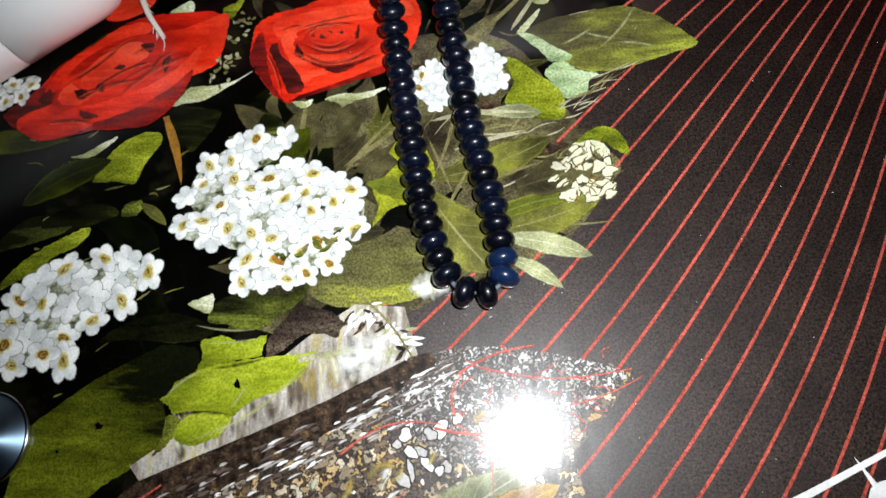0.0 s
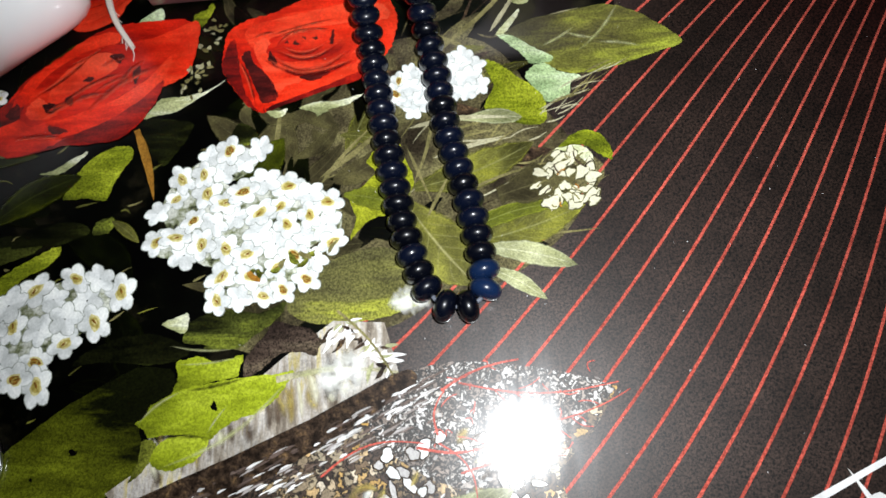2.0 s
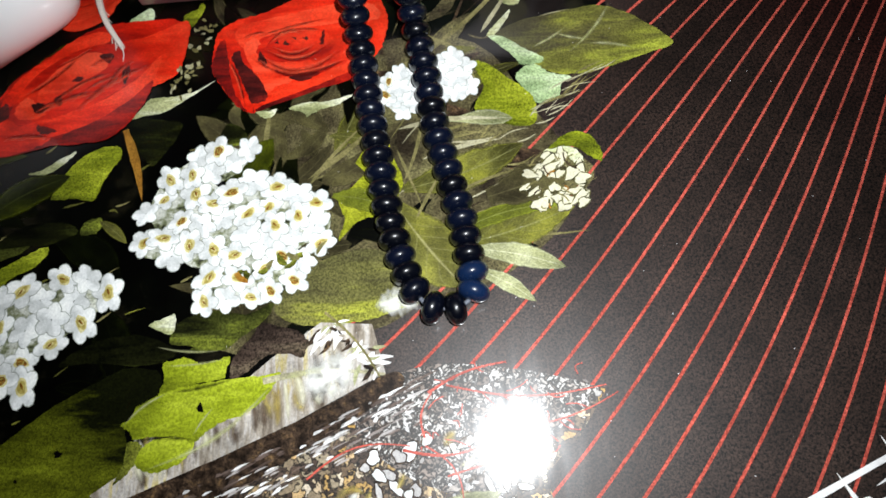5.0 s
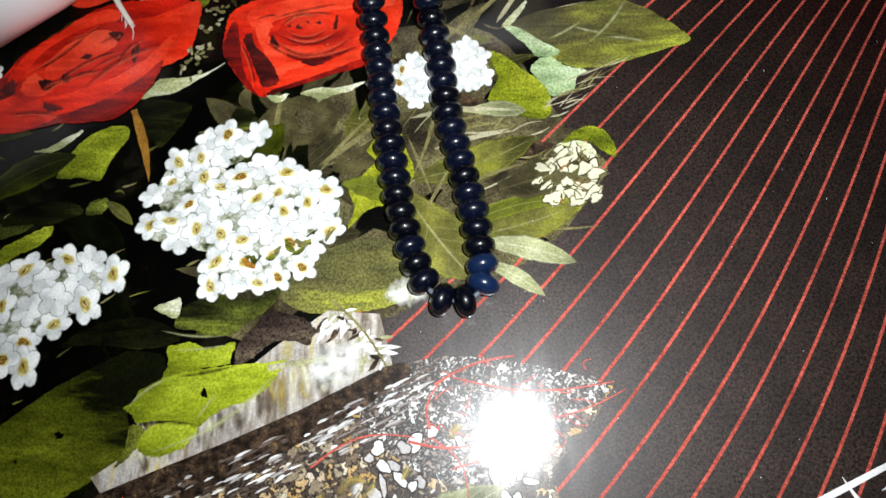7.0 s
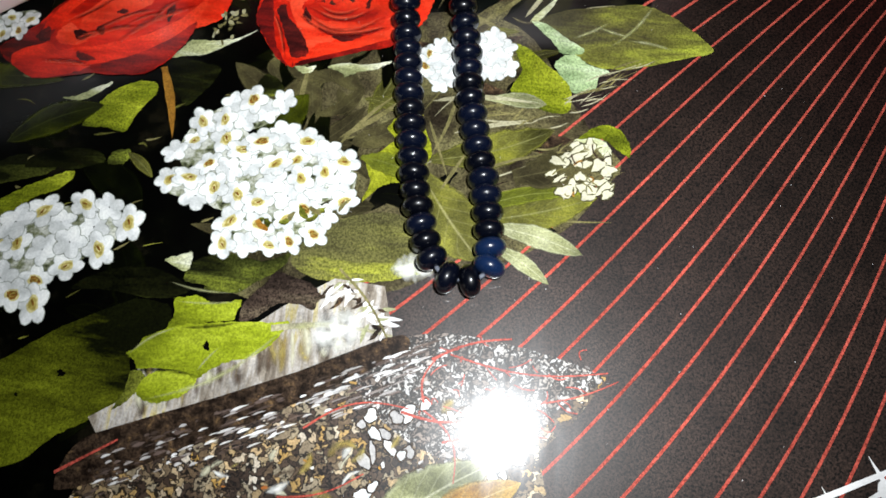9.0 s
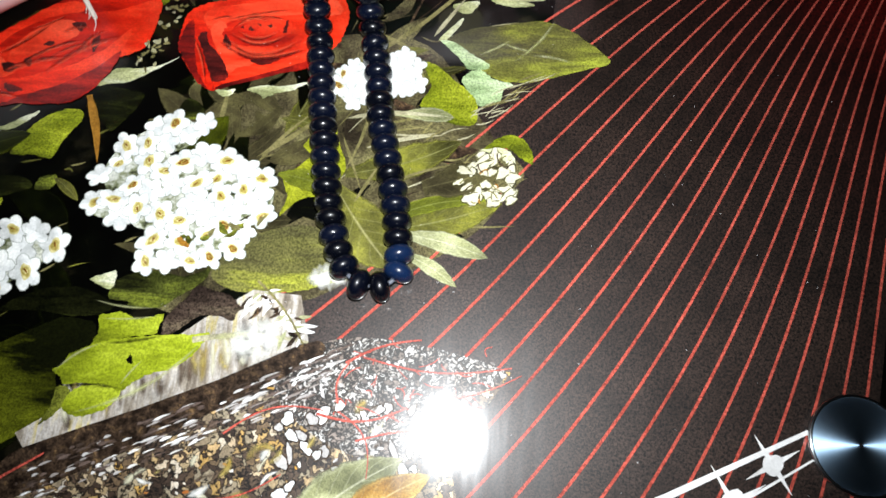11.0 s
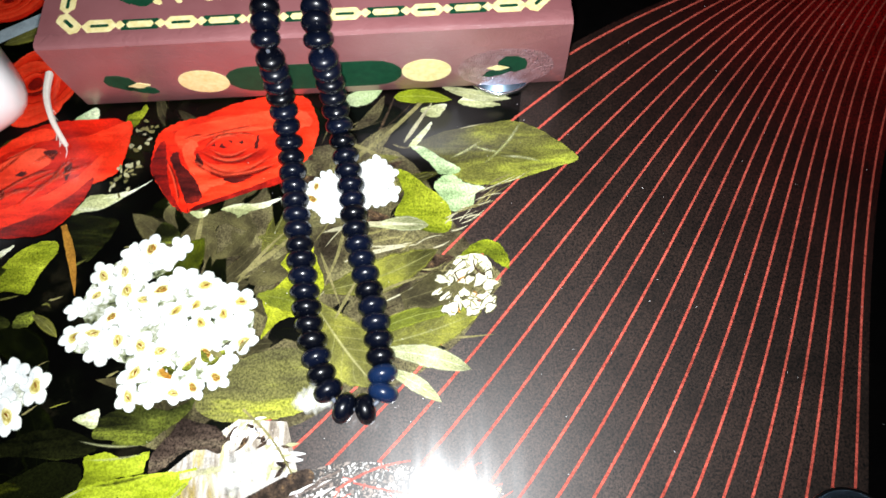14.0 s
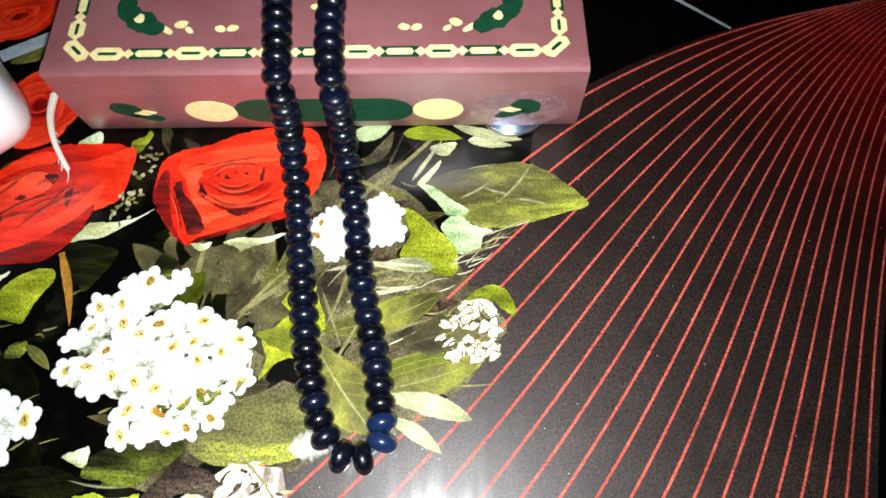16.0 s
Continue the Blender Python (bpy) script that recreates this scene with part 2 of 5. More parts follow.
def mat_crease(name, dark, soft, strength):
    """A soft printed shadow line or painted white glint that fades to both sides and both ends."""
    n = Nodes(name)
    uv = n.add("ShaderNodeSeparateXYZ", Vector=n.coords.outputs["UV"])
    across = n.ramp(uv.outputs[1], [(0.0, (0, 0, 0)), (0.5, (1, 1, 1)), (1.0, (0, 0, 0))])
    along = n.ramp(uv.outputs[0], [(0.0, (0, 0, 0)), (0.25, (1, 1, 1)), (0.75, (1, 1, 1)), (1.0, (0, 0, 0))])
    blotch = n.ramp(n.noise(260, 3), [(0.35, (strength * 0.35,) * 3), (0.6, (strength,) * 3)])
    n.put(n.shader, "Alpha", n.mix(1.0, n.mix(1.0, across, along, "MULTIPLY"), blotch, "MULTIPLY"))
    return glossy_print(n, n.ramp(n.noise(200, 3), [(0.3, dark), (0.7, soft)]))


CREASE = mat_crease("printed_rose_crease", (0.05, 0.004, 0.004), (0.16, 0.006, 0.004), 0.9)
CREASE_LIGHT = mat_crease("printed_rose_lip", (0.84, 0.075, 0.030), (0.88, 0.11, 0.05), 0.7)
CREASE_LEAF = mat_crease("printed_leaf_crease", (0.006, 0.006, 0.002), (0.03, 0.03, 0.008), 0.8)
# white glare painted as a layer of colour; also the white of some straws
GLINT_AND_STRAW = mat_crease("white_glint_and_straw", (0.85, 0.86, 0.78), (0.90, 0.90, 0.88), 1.0)
CREASE_PALE = mat_crease("printed_leaf_streak", (0.42, 0.44, 0.16), (0.60, 0.61, 0.34), 0.6)
FOLD = mat_mottled("printed_petal_fold", [(0.3, (0.09, 0.004, 0.003)), (0.7, (0.36, 0.010, 0.006))], 90, 0.2)
FLORET = mat_mottled("printed_white_petal", [(0.32, (0.58, 0.61, 0.60)), (0.5, (0.77, 0.79, 0.78)), (0.66, (0.88, 0.89, 0.88))], 190, 0.08)
FLORET_EYE = mat_mottled("printed_yellow_eye", [(0.3, (0.30, 0.22, 0.035)), (0.7, (0.50, 0.42, 0.13))], 500, 0.15)
FLORET_CORE = mat_mottled("printed_brown_core", [(0.3, (0.10, 0.035, 0.006)), (0.7, (0.30, 0.14, 0.02))], 700, 0.2)
CREAM = mat_islands("printed_cream_bud", [(0.0, (0.10, 0.09, 0.03)), (0.3, (0.24, 0.22, 0.09)), (0.6, (0.40, 0.38, 0.22)), (0.8, (0.66, 0.63, 0.48)), (1.0, (0.78, 0.76, 0.66))])
PEBBLE = mat_islands("printed_pebble", [(0.0, (0.04, 0.027, 0.018)), (0.3, (0.20, 0.15, 0.10)), (0.5, (0.42, 0.37, 0.28)), (0.66, (0.74, 0.73, 0.70)), (0.82, (0.50, 0.30, 0.05)), (1.0, (0.36, 0.10, 0.03))])
PEBBLE_WHITE = mat_islands("printed_white_pebble", [(0.0, (0.12, 0.10, 0.09)), (0.4, (0.38, 0.36, 0.35)), (1.0, (0.74, 0.74, 0.74))])
SOIL = mat_mottled("printed_dark_soil", [(0.38, (0.010, 0.006, 0.004)), (0.56, (0.048, 0.030, 0.019)), (0.72, (0.15, 0.09, 0.04))], 330, 0.6)


def mat_grains(name, scale, stops, gap):
    """Printed grit: uneven outlined grains on dark soil."""
    n = Nodes(name)
    warp = n.add("ShaderNodeTexNoise", Scale=430.0, Detail=2.0)
    n.nt.links.new(n.coords.outputs["Object"], warp.inputs["Vector"])
    push = n.nt.nodes.new("ShaderNodeVectorMath")
    push.operation = "MULTIPLY_ADD"
    n.nt.links.new(warp.outputs["Color"], push.inputs[0])
    push.inputs[1].default_value = (0.0075, 0.0075, 0.0)
    n.nt.links.new(n.coords.outputs["Object"], push.inputs[2])
    cells = []
    for feature in ("F1", "DISTANCE_TO_EDGE"):
        v = n.nt.nodes.new("ShaderNodeTexVoronoi")
        v.feature, v.voronoi_dimensions = feature, "2D"
        v.inputs["Scale"].default_value = scale
        n.nt.links.new(push.outputs[0], v.inputs["Vector"])
        cells.append(v)
    pick = n.add("ShaderNodeSeparateColor", Color=cells[0].outputs["Color"])
    body = n.ramp(pick.outputs[0], stops)
    line = n.ramp(cells[1].outputs["Distance"], [(gap, (0.05, 0.045, 0.04)), (gap * 2.2, (1, 1, 1))])
    return glossy_print(n, grain(n, n.mix(1.0, body, line, "MULTIPLY"), 0.3), 0.43, 0.30, 0.7)


GRIT = mat_grains("printed_amber_grit", 430, [(0.0, (0.030, 0.018, 0.012)), (0.35, (0.075, 0.048, 0.032)), (0.55, (0.15, 0.10, 0.055)), (0.72, (0.30, 0.25, 0.17)), (0.86, (0.42, 0.24, 0.05)), (1.0, (0.55, 0.50, 0.42))], 0.07)
GRIT_WHITE = mat_grains("printed_white_grit", 560, [(0.0, (0.10, 0.075, 0.06)), (0.35, (0.24, 0.19, 0.16)), (0.6, (0.44, 0.41, 0.38)), (1.0, (0.70, 0.68, 0.66))], 0.14)
DUST = mat_plain("dust_speck", (0.6, 0.6, 0.62), (0.85, 0.85, 0.86), 0.6)


def mat_bark():
    n = Nodes("printed_pale_bark")
    turned = n.add("ShaderNodeMapping", Vector=n.coords.outputs["Object"], Rotation=(0, 0, radians(14)), Scale=(1.0, 0.16, 1.0))
    streak = n.noise(290, 5, turned.outputs[0])
    col = n.ramp(streak, [(0.32, (0.09, 0.068, 0.05)), (0.45, (0.30, 0.26, 0.21)), (0.56, (0.48, 0.45, 0.42)), (0.66, (0.46, 0.38, 0.15)), (0.78, (0.62, 0.61, 0.60))])
    return glossy_print(n, grain(n, col, 0.2))


BARK = mat_bark()


# ---- flat print shapes, each a thin layer of ink on the tabletop ----
LAYER = [0]


def layer():
    """The next height in the stack of printed layers."""
    LAYER[0] += 1
    return 0.00002 + LAYER[0] * 0.0000003


WORLD = {}


def under(ob, parent, at=None):
    """Hangs ob under parent, with its own pose still given in the world."""
    WORLD[ob] = at or Matrix()
    ob.matrix_basis = WORLD[ob]
    if parent:
        ob.parent = parent
        ob.matrix_parent_inverse = WORLD[parent].inverted()
    return ob


def part(name, bm, material, parent, label=""):
    me = bpy.data.meshes.new(name)
    bm.to_mesh(me)
    bm.free()
    for m in material if isinstance(material, (list, tuple)) else [material]:
        me.materials.append(m)
    ob = under(new(name, me), parent)
    if label:
        tagged(ob, label)
    return ob


def holder(name, parent=None, at=None):
    ob = new(name)
    ob.empty_display_size = 0.01
    return under(ob, parent, at)


def flat(bm, pts, z, index=0, uvs=None):
    """One flat face through pts, in millimetres."""
    uv_layer = bm.loops.layers.uv.verify()
    face = bm.faces.new([bm.verts.new((x * MM, y * MM, z)) for x, y in pts])
    face.material_index = index
    if uvs:
        for loop, uv in zip(face.loops, uvs):
            loop[uv_layer].uv = uv
    face.normal_update()
    if face.normal.z < 0:
        face.normal_flip()
    return face


def blade(bm, base, tip, width, bend=0.0, z=0.0, fat=0.45, wobble=0.05, steps=14, blunt=0.0, seed=0):
    """A leaf blade from base to tip: width across, bend to the left of its run, widest at fat."""
    r = random.Random(seed + int(base[0] * 31 + tip[1] * 17))
    b, t = Vector(base), Vector(tip)
    run = t - b
    side = Vector((-run.y, run.x)).normalized()
    uv_layer = bm.loops.layers.uv.verify()
    rows = []
    for i in range(steps + 1):
        u = i / steps
        s = u ** (math.log(0.5) / math.log(fat))
        w = width * 0.5 * (math.sin(math.pi * s) ** 0.8 if 0 < s < 1 else 0)
        w = max(w, width * blunt * 0.5 * (1 - u))
        mid = b + run * u + side * bend * math.sin(math.pi * u)
        row = []
        for v in (-1, -0.5, 0, 0.5, 1):
            jit = 1 + (r.random() - 0.5) * 2 * wobble if abs(v) == 1 else 1
            p = mid + side * w * v * jit
            row.append((bm.verts.new((p.x * MM, p.y * MM, z)), (u, (v + 1) / 2)))
        rows.append(row)
    for lo, hi in zip(rows, rows[1:]):
        for k in range(4):
            quad = (lo[k], hi[k], hi[k + 1], lo[k + 1])
            face = bm.faces.new([q[0] for q in reversed(quad)])
            for loop, q in zip(face.loops, reversed(quad)):
                loop[uv_layer].uv = q[1]
    for f in bm.faces:
        f.normal_update()
        if f.normal.z < 0:
            f.normal_flip()


def strip(bm, pts, width, z, taper=1.0, index=0):
    """A flat ribbon through a curve of points, in millimetres."""
    pts = [Vector(p) for p in pts]
    n = len(pts)
    prev = None
    for i, p in enumerate(pts):
        d = (pts[min(i + 1, n - 1)] - pts[max(i - 1, 0)]).normalized()
        s = Vector((-d.y, d.x)) * width * 0.5 * (1 + (taper - 1) * i / max(1, n - 1))
        pair = [bm.verts.new(((p + s).x * MM, (p + s).y * MM, z)), bm.verts.new(((p - s).x * MM, (p - s).y * MM, z))]
        if prev:
            face = bm.faces.new((prev[0], prev[1], pair[1], pair[0]))
            face.material_index = index
        prev = pair


def bend_line(a, b, sag, n=10):
    a, b = Vector(a), Vector(b)
    side = Vector((-(b - a).y, (b - a).x)).normalized()
    return [a + (b - a) * (i / n) + side * sag * math.sin(math.pi * i / n) for i in range(n + 1)]


def blob(bm, c, rx, ry, turn, z, seed, rough=0.12, n=14, index=0):
    """An uneven round patch."""
    r = random.Random(seed)
    ph = [r.random() * 6.28 for _ in range(3)]
    pts, uvs = [], []
    for i in range(n):
        a = 2 * math.pi * i / n
        k = 1 + rough * (math.sin(2 * a + ph[0]) * 0.5 + math.sin(3 * a + ph[1]) * 0.6 + math.sin(5 * a + ph[2]) * 0.5)
        x, y = rx * k * math.cos(a), ry * k * math.sin(a)
        ca, sa = math.cos(turn), math.sin(turn)
        pts.append((c[0] + x * ca - y * sa, c[1] + x * sa + y * ca))
        uvs.append((0.5 + 0.5 * math.cos(a), 0.5 + 0.5 * math.sin(a)))
    flat(bm, pts, z, index, uvs)


# ---- the room and the table ----
def box(bm, lo, hi):
    made = bmesh.ops.create_cube(bm, size=1)["verts"]
    for v in made:
        v.co = Vector([lo[k] + (hi[k] - lo[k]) * (v.co[k] + 0.5) for k in range(3)])
    return made


def slab(name, lo, hi, material, parent=None, label="", bevel=0.0):
    bm = bmesh.new()
    box(bm, lo, hi)
    if bevel:
        bmesh.ops.bevel(bm, geom=list(bm.edges), offset=bevel, segments=3, affect="EDGES")
    return part(name, bm, material, parent, label)


PAINT = mat_plain("wall_paint", (0.20, 0.19, 0.18), (0.26, 0.25, 0.23), 0.8, 8)
FLOOR = mat_plain("floor_tile", (0.12, 0.11, 0.10), (0.18, 0.17, 0.15), 0.5, 12)
TABLE_EDGE = mat_plain("black_glass_edge", (0.010, 0.010, 0.011), (0.018, 0.018, 0.019), 0.15, 20)
ROOM = ((-1.9, -1.7, -0.42), (2.0, 2.2, 2.05))
(rx0, ry0, rz0), (rx1, ry1, rz1) = ROOM
for name, lo, hi, material in (
        ("floor", (rx0, ry0, rz0 - 0.1), (rx1, ry1, rz0), FLOOR), ("ceiling", (rx0, ry0, rz1), (rx1, ry1, rz1 + 0.1), PAINT),
        ("wall_north", (rx0, ry1, rz0), (rx1, ry1 + 0.1, rz1), PAINT), ("wall_south", (rx0, ry0 - 0.1, rz0), (rx1, ry0, rz1), PAINT),
        ("wall_east", (rx1, ry0, rz0), (rx1 + 0.1, ry1, rz1), PAINT), ("wall_west", (rx0 - 0.1, ry0, rz0), (rx0, ry1, rz1), PAINT)):
    tagged(slab(name, lo, hi, material), "plain surface that closes the dark room", name.split("_")[0], kind="structure")

table = tagged(holder("table", None, Matrix.Translation((0.04, 0.14, rz0))), "glossy table printed with red roses, leaves and red lines", "table")
slab("tabletop", (-0.38, -0.20, -0.012), (0.46, 0.48, 0.0), [GROUND], table, "dark brown glossy printed panel", 0.002)
for sx in (-0.34, 0.42):
    for sy in (-0.16, 0.44):
        slab("leg", (sx - 0.02, sy - 0.02, rz0), (sx + 0.02, sy + 0.02, -0.012), TABLE_EDGE, table)


# ---- the print: ground tones ----
bm = bmesh.new()
z = layer()
flat(bm, [(-379, -195), (-92, -195), (-96, -20), (-60, 22), (-14, 46), (-32, 60), (22, 84), (44, 100), (34, 128), (62, 146), (66, 176), (84, 206), (60, 478), (-379, 478)], z)
part("printed_foliage_bed", bm, BED, table, "near-black printed foliage behind the flowers")
bm = bmesh.new()
z = layer()
blob(bm, (0, 108), 46, 46, 0.5, z, 5, 0.08, 40)
blob(bm, (-30, 66), 36, 16, 0.2, layer(), 9, 0.12, 30)
blob(bm, (26, 94), 27, 15, 0.3, layer(), 4, 0.10, 30)
part("printed_shade", bm, OLIVE, table, "mottled olive-brown printed undergrowth")

# black beyond the outermost red line
FAN_C = (287.0, 256.0)
FAN = ((1.0264, -0.24747, 0.00406, 0.00583), (1.90243, -2.05772, 0.79714, -0.09657), (-2.09026, 2.73115, -1.09484, 0.13718), (1.09475, -1.43602, 0.58846, -0.07606), (-0.23055, 0.29794, -0.12147, 0.01582))


def fan_point(k, r):
    """The point of red line k at r millimetres from where all of them run together."""
    a = sum(FAN[i][j] * (k / 10) ** i * (r / 100) ** j for i, row in enumerate(FAN) for j in range(len(row)))
    return (FAN_C[0] - r * math.sin(a), FAN_C[1] - r * math.cos(a))


bm = bmesh.new()
z = layer()
outer = [fan_point(22.4, r) for r in range(0, 262, 12)]
flat(bm, outer + [(62, 215), (60, 478), (330, 478)], z)
part("printed_black_field", bm, BLACK, table, "black printed field beyond the red lines")
bm = bmesh.new()
z = layer()
flat(bm, [fan_point(0.4, r) for r in range(0, 400, 15)] + [(300, -190), (458, -190), (458, 300)], z)
part("printed_black_field", bm, BLACK, table, "black printed field beyond the red lines")
# the fan of red lines
for k in range(1, 23):
    bm = bmesh.new()
    z = layer()
    reach = 400 if k < 20 else 264 - 12 * (k - 20)
    strip(bm, [fan_point(k, r) for r in range(10, reach, 8)], 0.50, z, 1.9)
    part("red_line", bm, RED_LINE, table)


# ---- the print: leaves ----
def leaf(base, tip, width, bend=0.0, material=None, fat=0.45, wobble=0.05, blunt=0.0, label=""):
    bm = bmesh.new()
    blade(bm, base, tip, width, bend, layer(), fat, wobble, blunt=blunt)
    return part("printed_leaf", bm, material or LEAF_BRIGHT, table, label)


def stalk(a, b, width, sag=0.0, material=None, taper=0.7):
    bm = bmesh.new()
    if width > 1.7:
        strip(bm, bend_line(a, b, sag), width, layer(), taper)
    else:
        blade(bm, a, b, width * 1.2, sag, layer(), 0.35, 0.1, 8)
    return part("printed_stem", bm, material or STEM, table)


def leaf_crease(a, b, width, bend, material):
    """A soft fold, bright rim or painted white glint on the printed leaves and bark."""
    bm = bmesh.new()
    blade(bm, a, b, width, bend, layer(), 0.5, 0.2, 16)
    return part("printed_leaf_fold", bm, material, table)


def shape(name, ctrl, material, label="", rim=None):
    """A flat printed shape with a softly rounded outline through a few corners."""
    n = len(ctrl)
    v = [Vector(p) for p in ctrl]
    pts = []
    for i in range(n):
        p0, p1, p2, p3 = v[i - 1], v[i], v[(i + 1) % n], v[(i + 2) % n]
        for k in range(6):
            t = k / 6
            pts.append(0.5 * ((2 * p1) + (p2 - p0) * t * 0.8 + (2 * p0 - 5 * p1 + 4 * p2 - p3) * t * t * 0.8 + (3 * p1 - p0 - 3 * p2 + p3) * t ** 3 * 0.8 + (p2 - p1) * 0.4 * t * t * (3 - 2 * t)))
    pts = [p + Vector((math.sin(p.y * 2.3 + p.x) + math.sin(p.y * 5.1), math.sin(p.x * 2.7 - p.y) + math.sin(p.x * 5.7))) * 0.12 for p in pts]
    lo = Vector((min(p.x for p in pts), min(p.y for p in pts)))
    hi = Vector((max(p.x for p in pts), max(p.y for p in pts)))
    bm = bmesh.new()
    z = layer()
    flat(bm, pts, z, 0, [((p.x - lo.x) / (hi.x - lo.x), (p.y - lo.y) / (hi.y - lo.y)) for p in pts])
    ob = part(name, bm, material, table, label)
    if rim:
        bm = bmesh.new()
        strip(bm, pts + pts[:1], 0.26, layer())
        edge = part("rim", bm, rim, ob)
    return ob


# dim leaves deep in the bouquet
r = random.Random(21)
for _ in range(90):
    x, y = r.uniform(-190, -20), r.uniform(15, 235)
    a = r.uniform(0, 6.28)
    ln = r.uniform(12, 30)
    leaf((x, y), (x + ln * math.cos(a), y + ln * math.sin(a)), ln * r.uniform(0.25, 0.45), r.uniform(-3, 3), LEAF_DARK)
for _ in range(24):
    x, y = r.uniform(-34, 22), r.uniform(76, 162)
    a = r.uniform(-0.2, 1.4)
    ln = r.uniform(14, 30)
    stalk((x, y), (x + ln * math.cos(a), y + ln * math.sin(a)), r.uniform(0.25, 0.9), r.uniform(-2, 2), r.choice((STEM, OLIVE, OLIVE, BED, SOIL)))
for _ in range(34):
    x, y = r.uniform(-30, 18), r.uniform(78, 160)
    a = r.uniform(-0.5, 1.2)
    ln = r.uniform(14, 26)
    leaf((x, y), (x + ln * math.cos(a), y + ln * math.sin(a)), ln * r.uniform(0.15, 0.32), r.uniform(-3, 3), r.choice((OLIVE, OLIVE, LEAF_OLIVE, BED, SOIL)))

LEAF_SHADOW = mat_leaf("printed_shadow_leaf", (0.010, 0.008, 0.005), (0.050, 0.042, 0.020), (0.13, 0.115, 0.045), (0.10, 0.09, 0.04))
for _ in range(70):
    x, y = r.uniform(-58, -14), r.uniform(52, 160)
    a = r.uniform(0, 6.28)
    ln = r.uniform(10, 26)
    leaf((x, y), (x + ln * math.cos(a), y + ln * math.sin(a)), ln * r.uniform(0.2, 0.5), r.uniform(-4, 4), r.choice((LEAF_SHADOW, LEAF_SHADOW, LEAF_SHADOW, LEAF_DARK)))
for _ in range(26):
    x, y = r.uniform(-12, 36), r.uniform(76, 160)
    a = r.uniform(-0.1, 1.1)
    ln = r.uniform(8, 26)
    stalk((x, y), (x + ln * math.cos(a), y + ln * math.sin(a)), r.uniform(0.2, 0.7), r.uniform(-1.5, 1.5), r.choice((STEM, STEM, STEM_PALE, OLIVE, SOIL)))
LEAF_GOLD = mat_leaf("printed_golden_leaf", (0.07, 0.065, 0.02), (0.17, 0.165, 0.035), (0.32, 0.31, 0.05), (0.34, 0.32, 0.14))
# the large leaf by the corner and the ones above it
shape("printed_leaf", [(25.9, 152.0), (34.3, 157.6), (46.4, 160.2), (60.7, 162.4), (69.2, 159.7), (77.0, 154.1), (84.5, 145.9), (76.0, 142.6), (66.0, 139.2), (56.1, 136.4), (46.4, 136.4), (40.1, 140.0), (35.7, 145.4)], LEAF_SWEEP, "broad olive printed leaf with pale veins")
leaf_crease((49.9, 143.9), (65.9, 163.9), 1.5, -1.5, CREASE_PALE)
leaf_crease((55.5, 147.6), (73.1, 144.3), 1.5, 1.0, CREASE_PALE)
leaf_crease((38.0, 146.8), (50.8, 154.7), 1.5, -0.5, CREASE_PALE)
leaf_crease((57.4, 149.2), (46.4, 152.4), 1.5, 0.5, CREASE_PALE)
shape("printed_leaf", [(28.3, 168.4), (36.1, 170.5), (37.8, 169.3), (34.5, 164.7), (30.4, 165.3)], PALE_SILK)
shape("printed_leaf", [(23.9, 152.8), (26.6, 156.6), (32.1, 162.8), (31.4, 159.5), (26.7, 152.9)], PALE_SILK)
shape("printed_leaf", [(41.9, 171.1), (46.0, 173.6), (52.7, 171.8), (57.8, 169.4), (50.6, 168.3), (45.4, 169.2)], PALE_SILK)
shape("printed_leaf", [(24.7, 152.4), (29.5, 152.0), (36.4, 146.8), (42.2, 142.9), (40.8, 140.9), (34.5, 140.8), (33.3, 143.1), (28.4, 148.4)], TEAL_SILK, "narrow bluish printed leaf")
shape("printed_leaf", [(32.7, 136.2), (35.7, 139.9), (39.7, 140.6), (43.6, 137.2), (50.6, 135.2), (47.3, 132.6), (46.3, 128.3), (42.5, 126.2), (38.3, 126.5), (35.5, 131.1)], TEAL_SILK, "rounded bluish printed leaf")
shape("printed_leaf", [(19.1, 142.7), (23.9, 141.9), (30.7, 135.7), (35.7, 131.3), (38.4, 126.9), (38.1, 119.1), (31.1, 118.2), (24.4, 121.3), (19.1, 125.3), (22.2, 133.4)], LEAF_SILK, "bright yellow-green printed leaf")
shape("printed_leaf", [(18.9, 121.2), (23.4, 122.7), (29.5, 122.0), (27.7, 119.3), (20.1, 119.6)], PALE_SILK)
shape("printed_leaf", [(41.3, 109.4), (45.6, 113.7), (50.3, 115.3), (54.7, 113.5), (57.4, 109.1), (57.5, 104.5), (53.7, 106.7), (50.1, 109.6), (45.6, 110.3)], LEAF_SILK, "curling yellow-green printed leaf")
shape("printed_leaf", [(39.5, 108.7), (46.7, 110.2), (50.4, 108.6), (52.1, 104.2), (49.9, 103.5), (46.7, 106.8)], PALE_SILK)
leaf((10, 121), (31, 121), 6, 1, LEAF_PALE, 0.62)
stalk((-6, 119), (28, 121), 1.6, 2, STEM_PALE)
stalk((2, 108), (27, 114), 1.4, 1, STEM_PALE)
stalk((-2, 155), (20, 133), 1.8, 6, STEM)
stalk((-6, 141), (29, 172), 2.0, -2, STEM)
stalk((22, 154), (33, 172), 1.3, 0, STEM_PALE)
leaf((18, 174), (40, 172), 7, 1, LEAF_BRIGHT, 0.4)
leaf((36, 178), (62, 172), 5, -1, LEAF_PALE, 0.5)
leaf((-2, 172), (14, 178), 8, -1, LEAF_TEAL, 0.5)
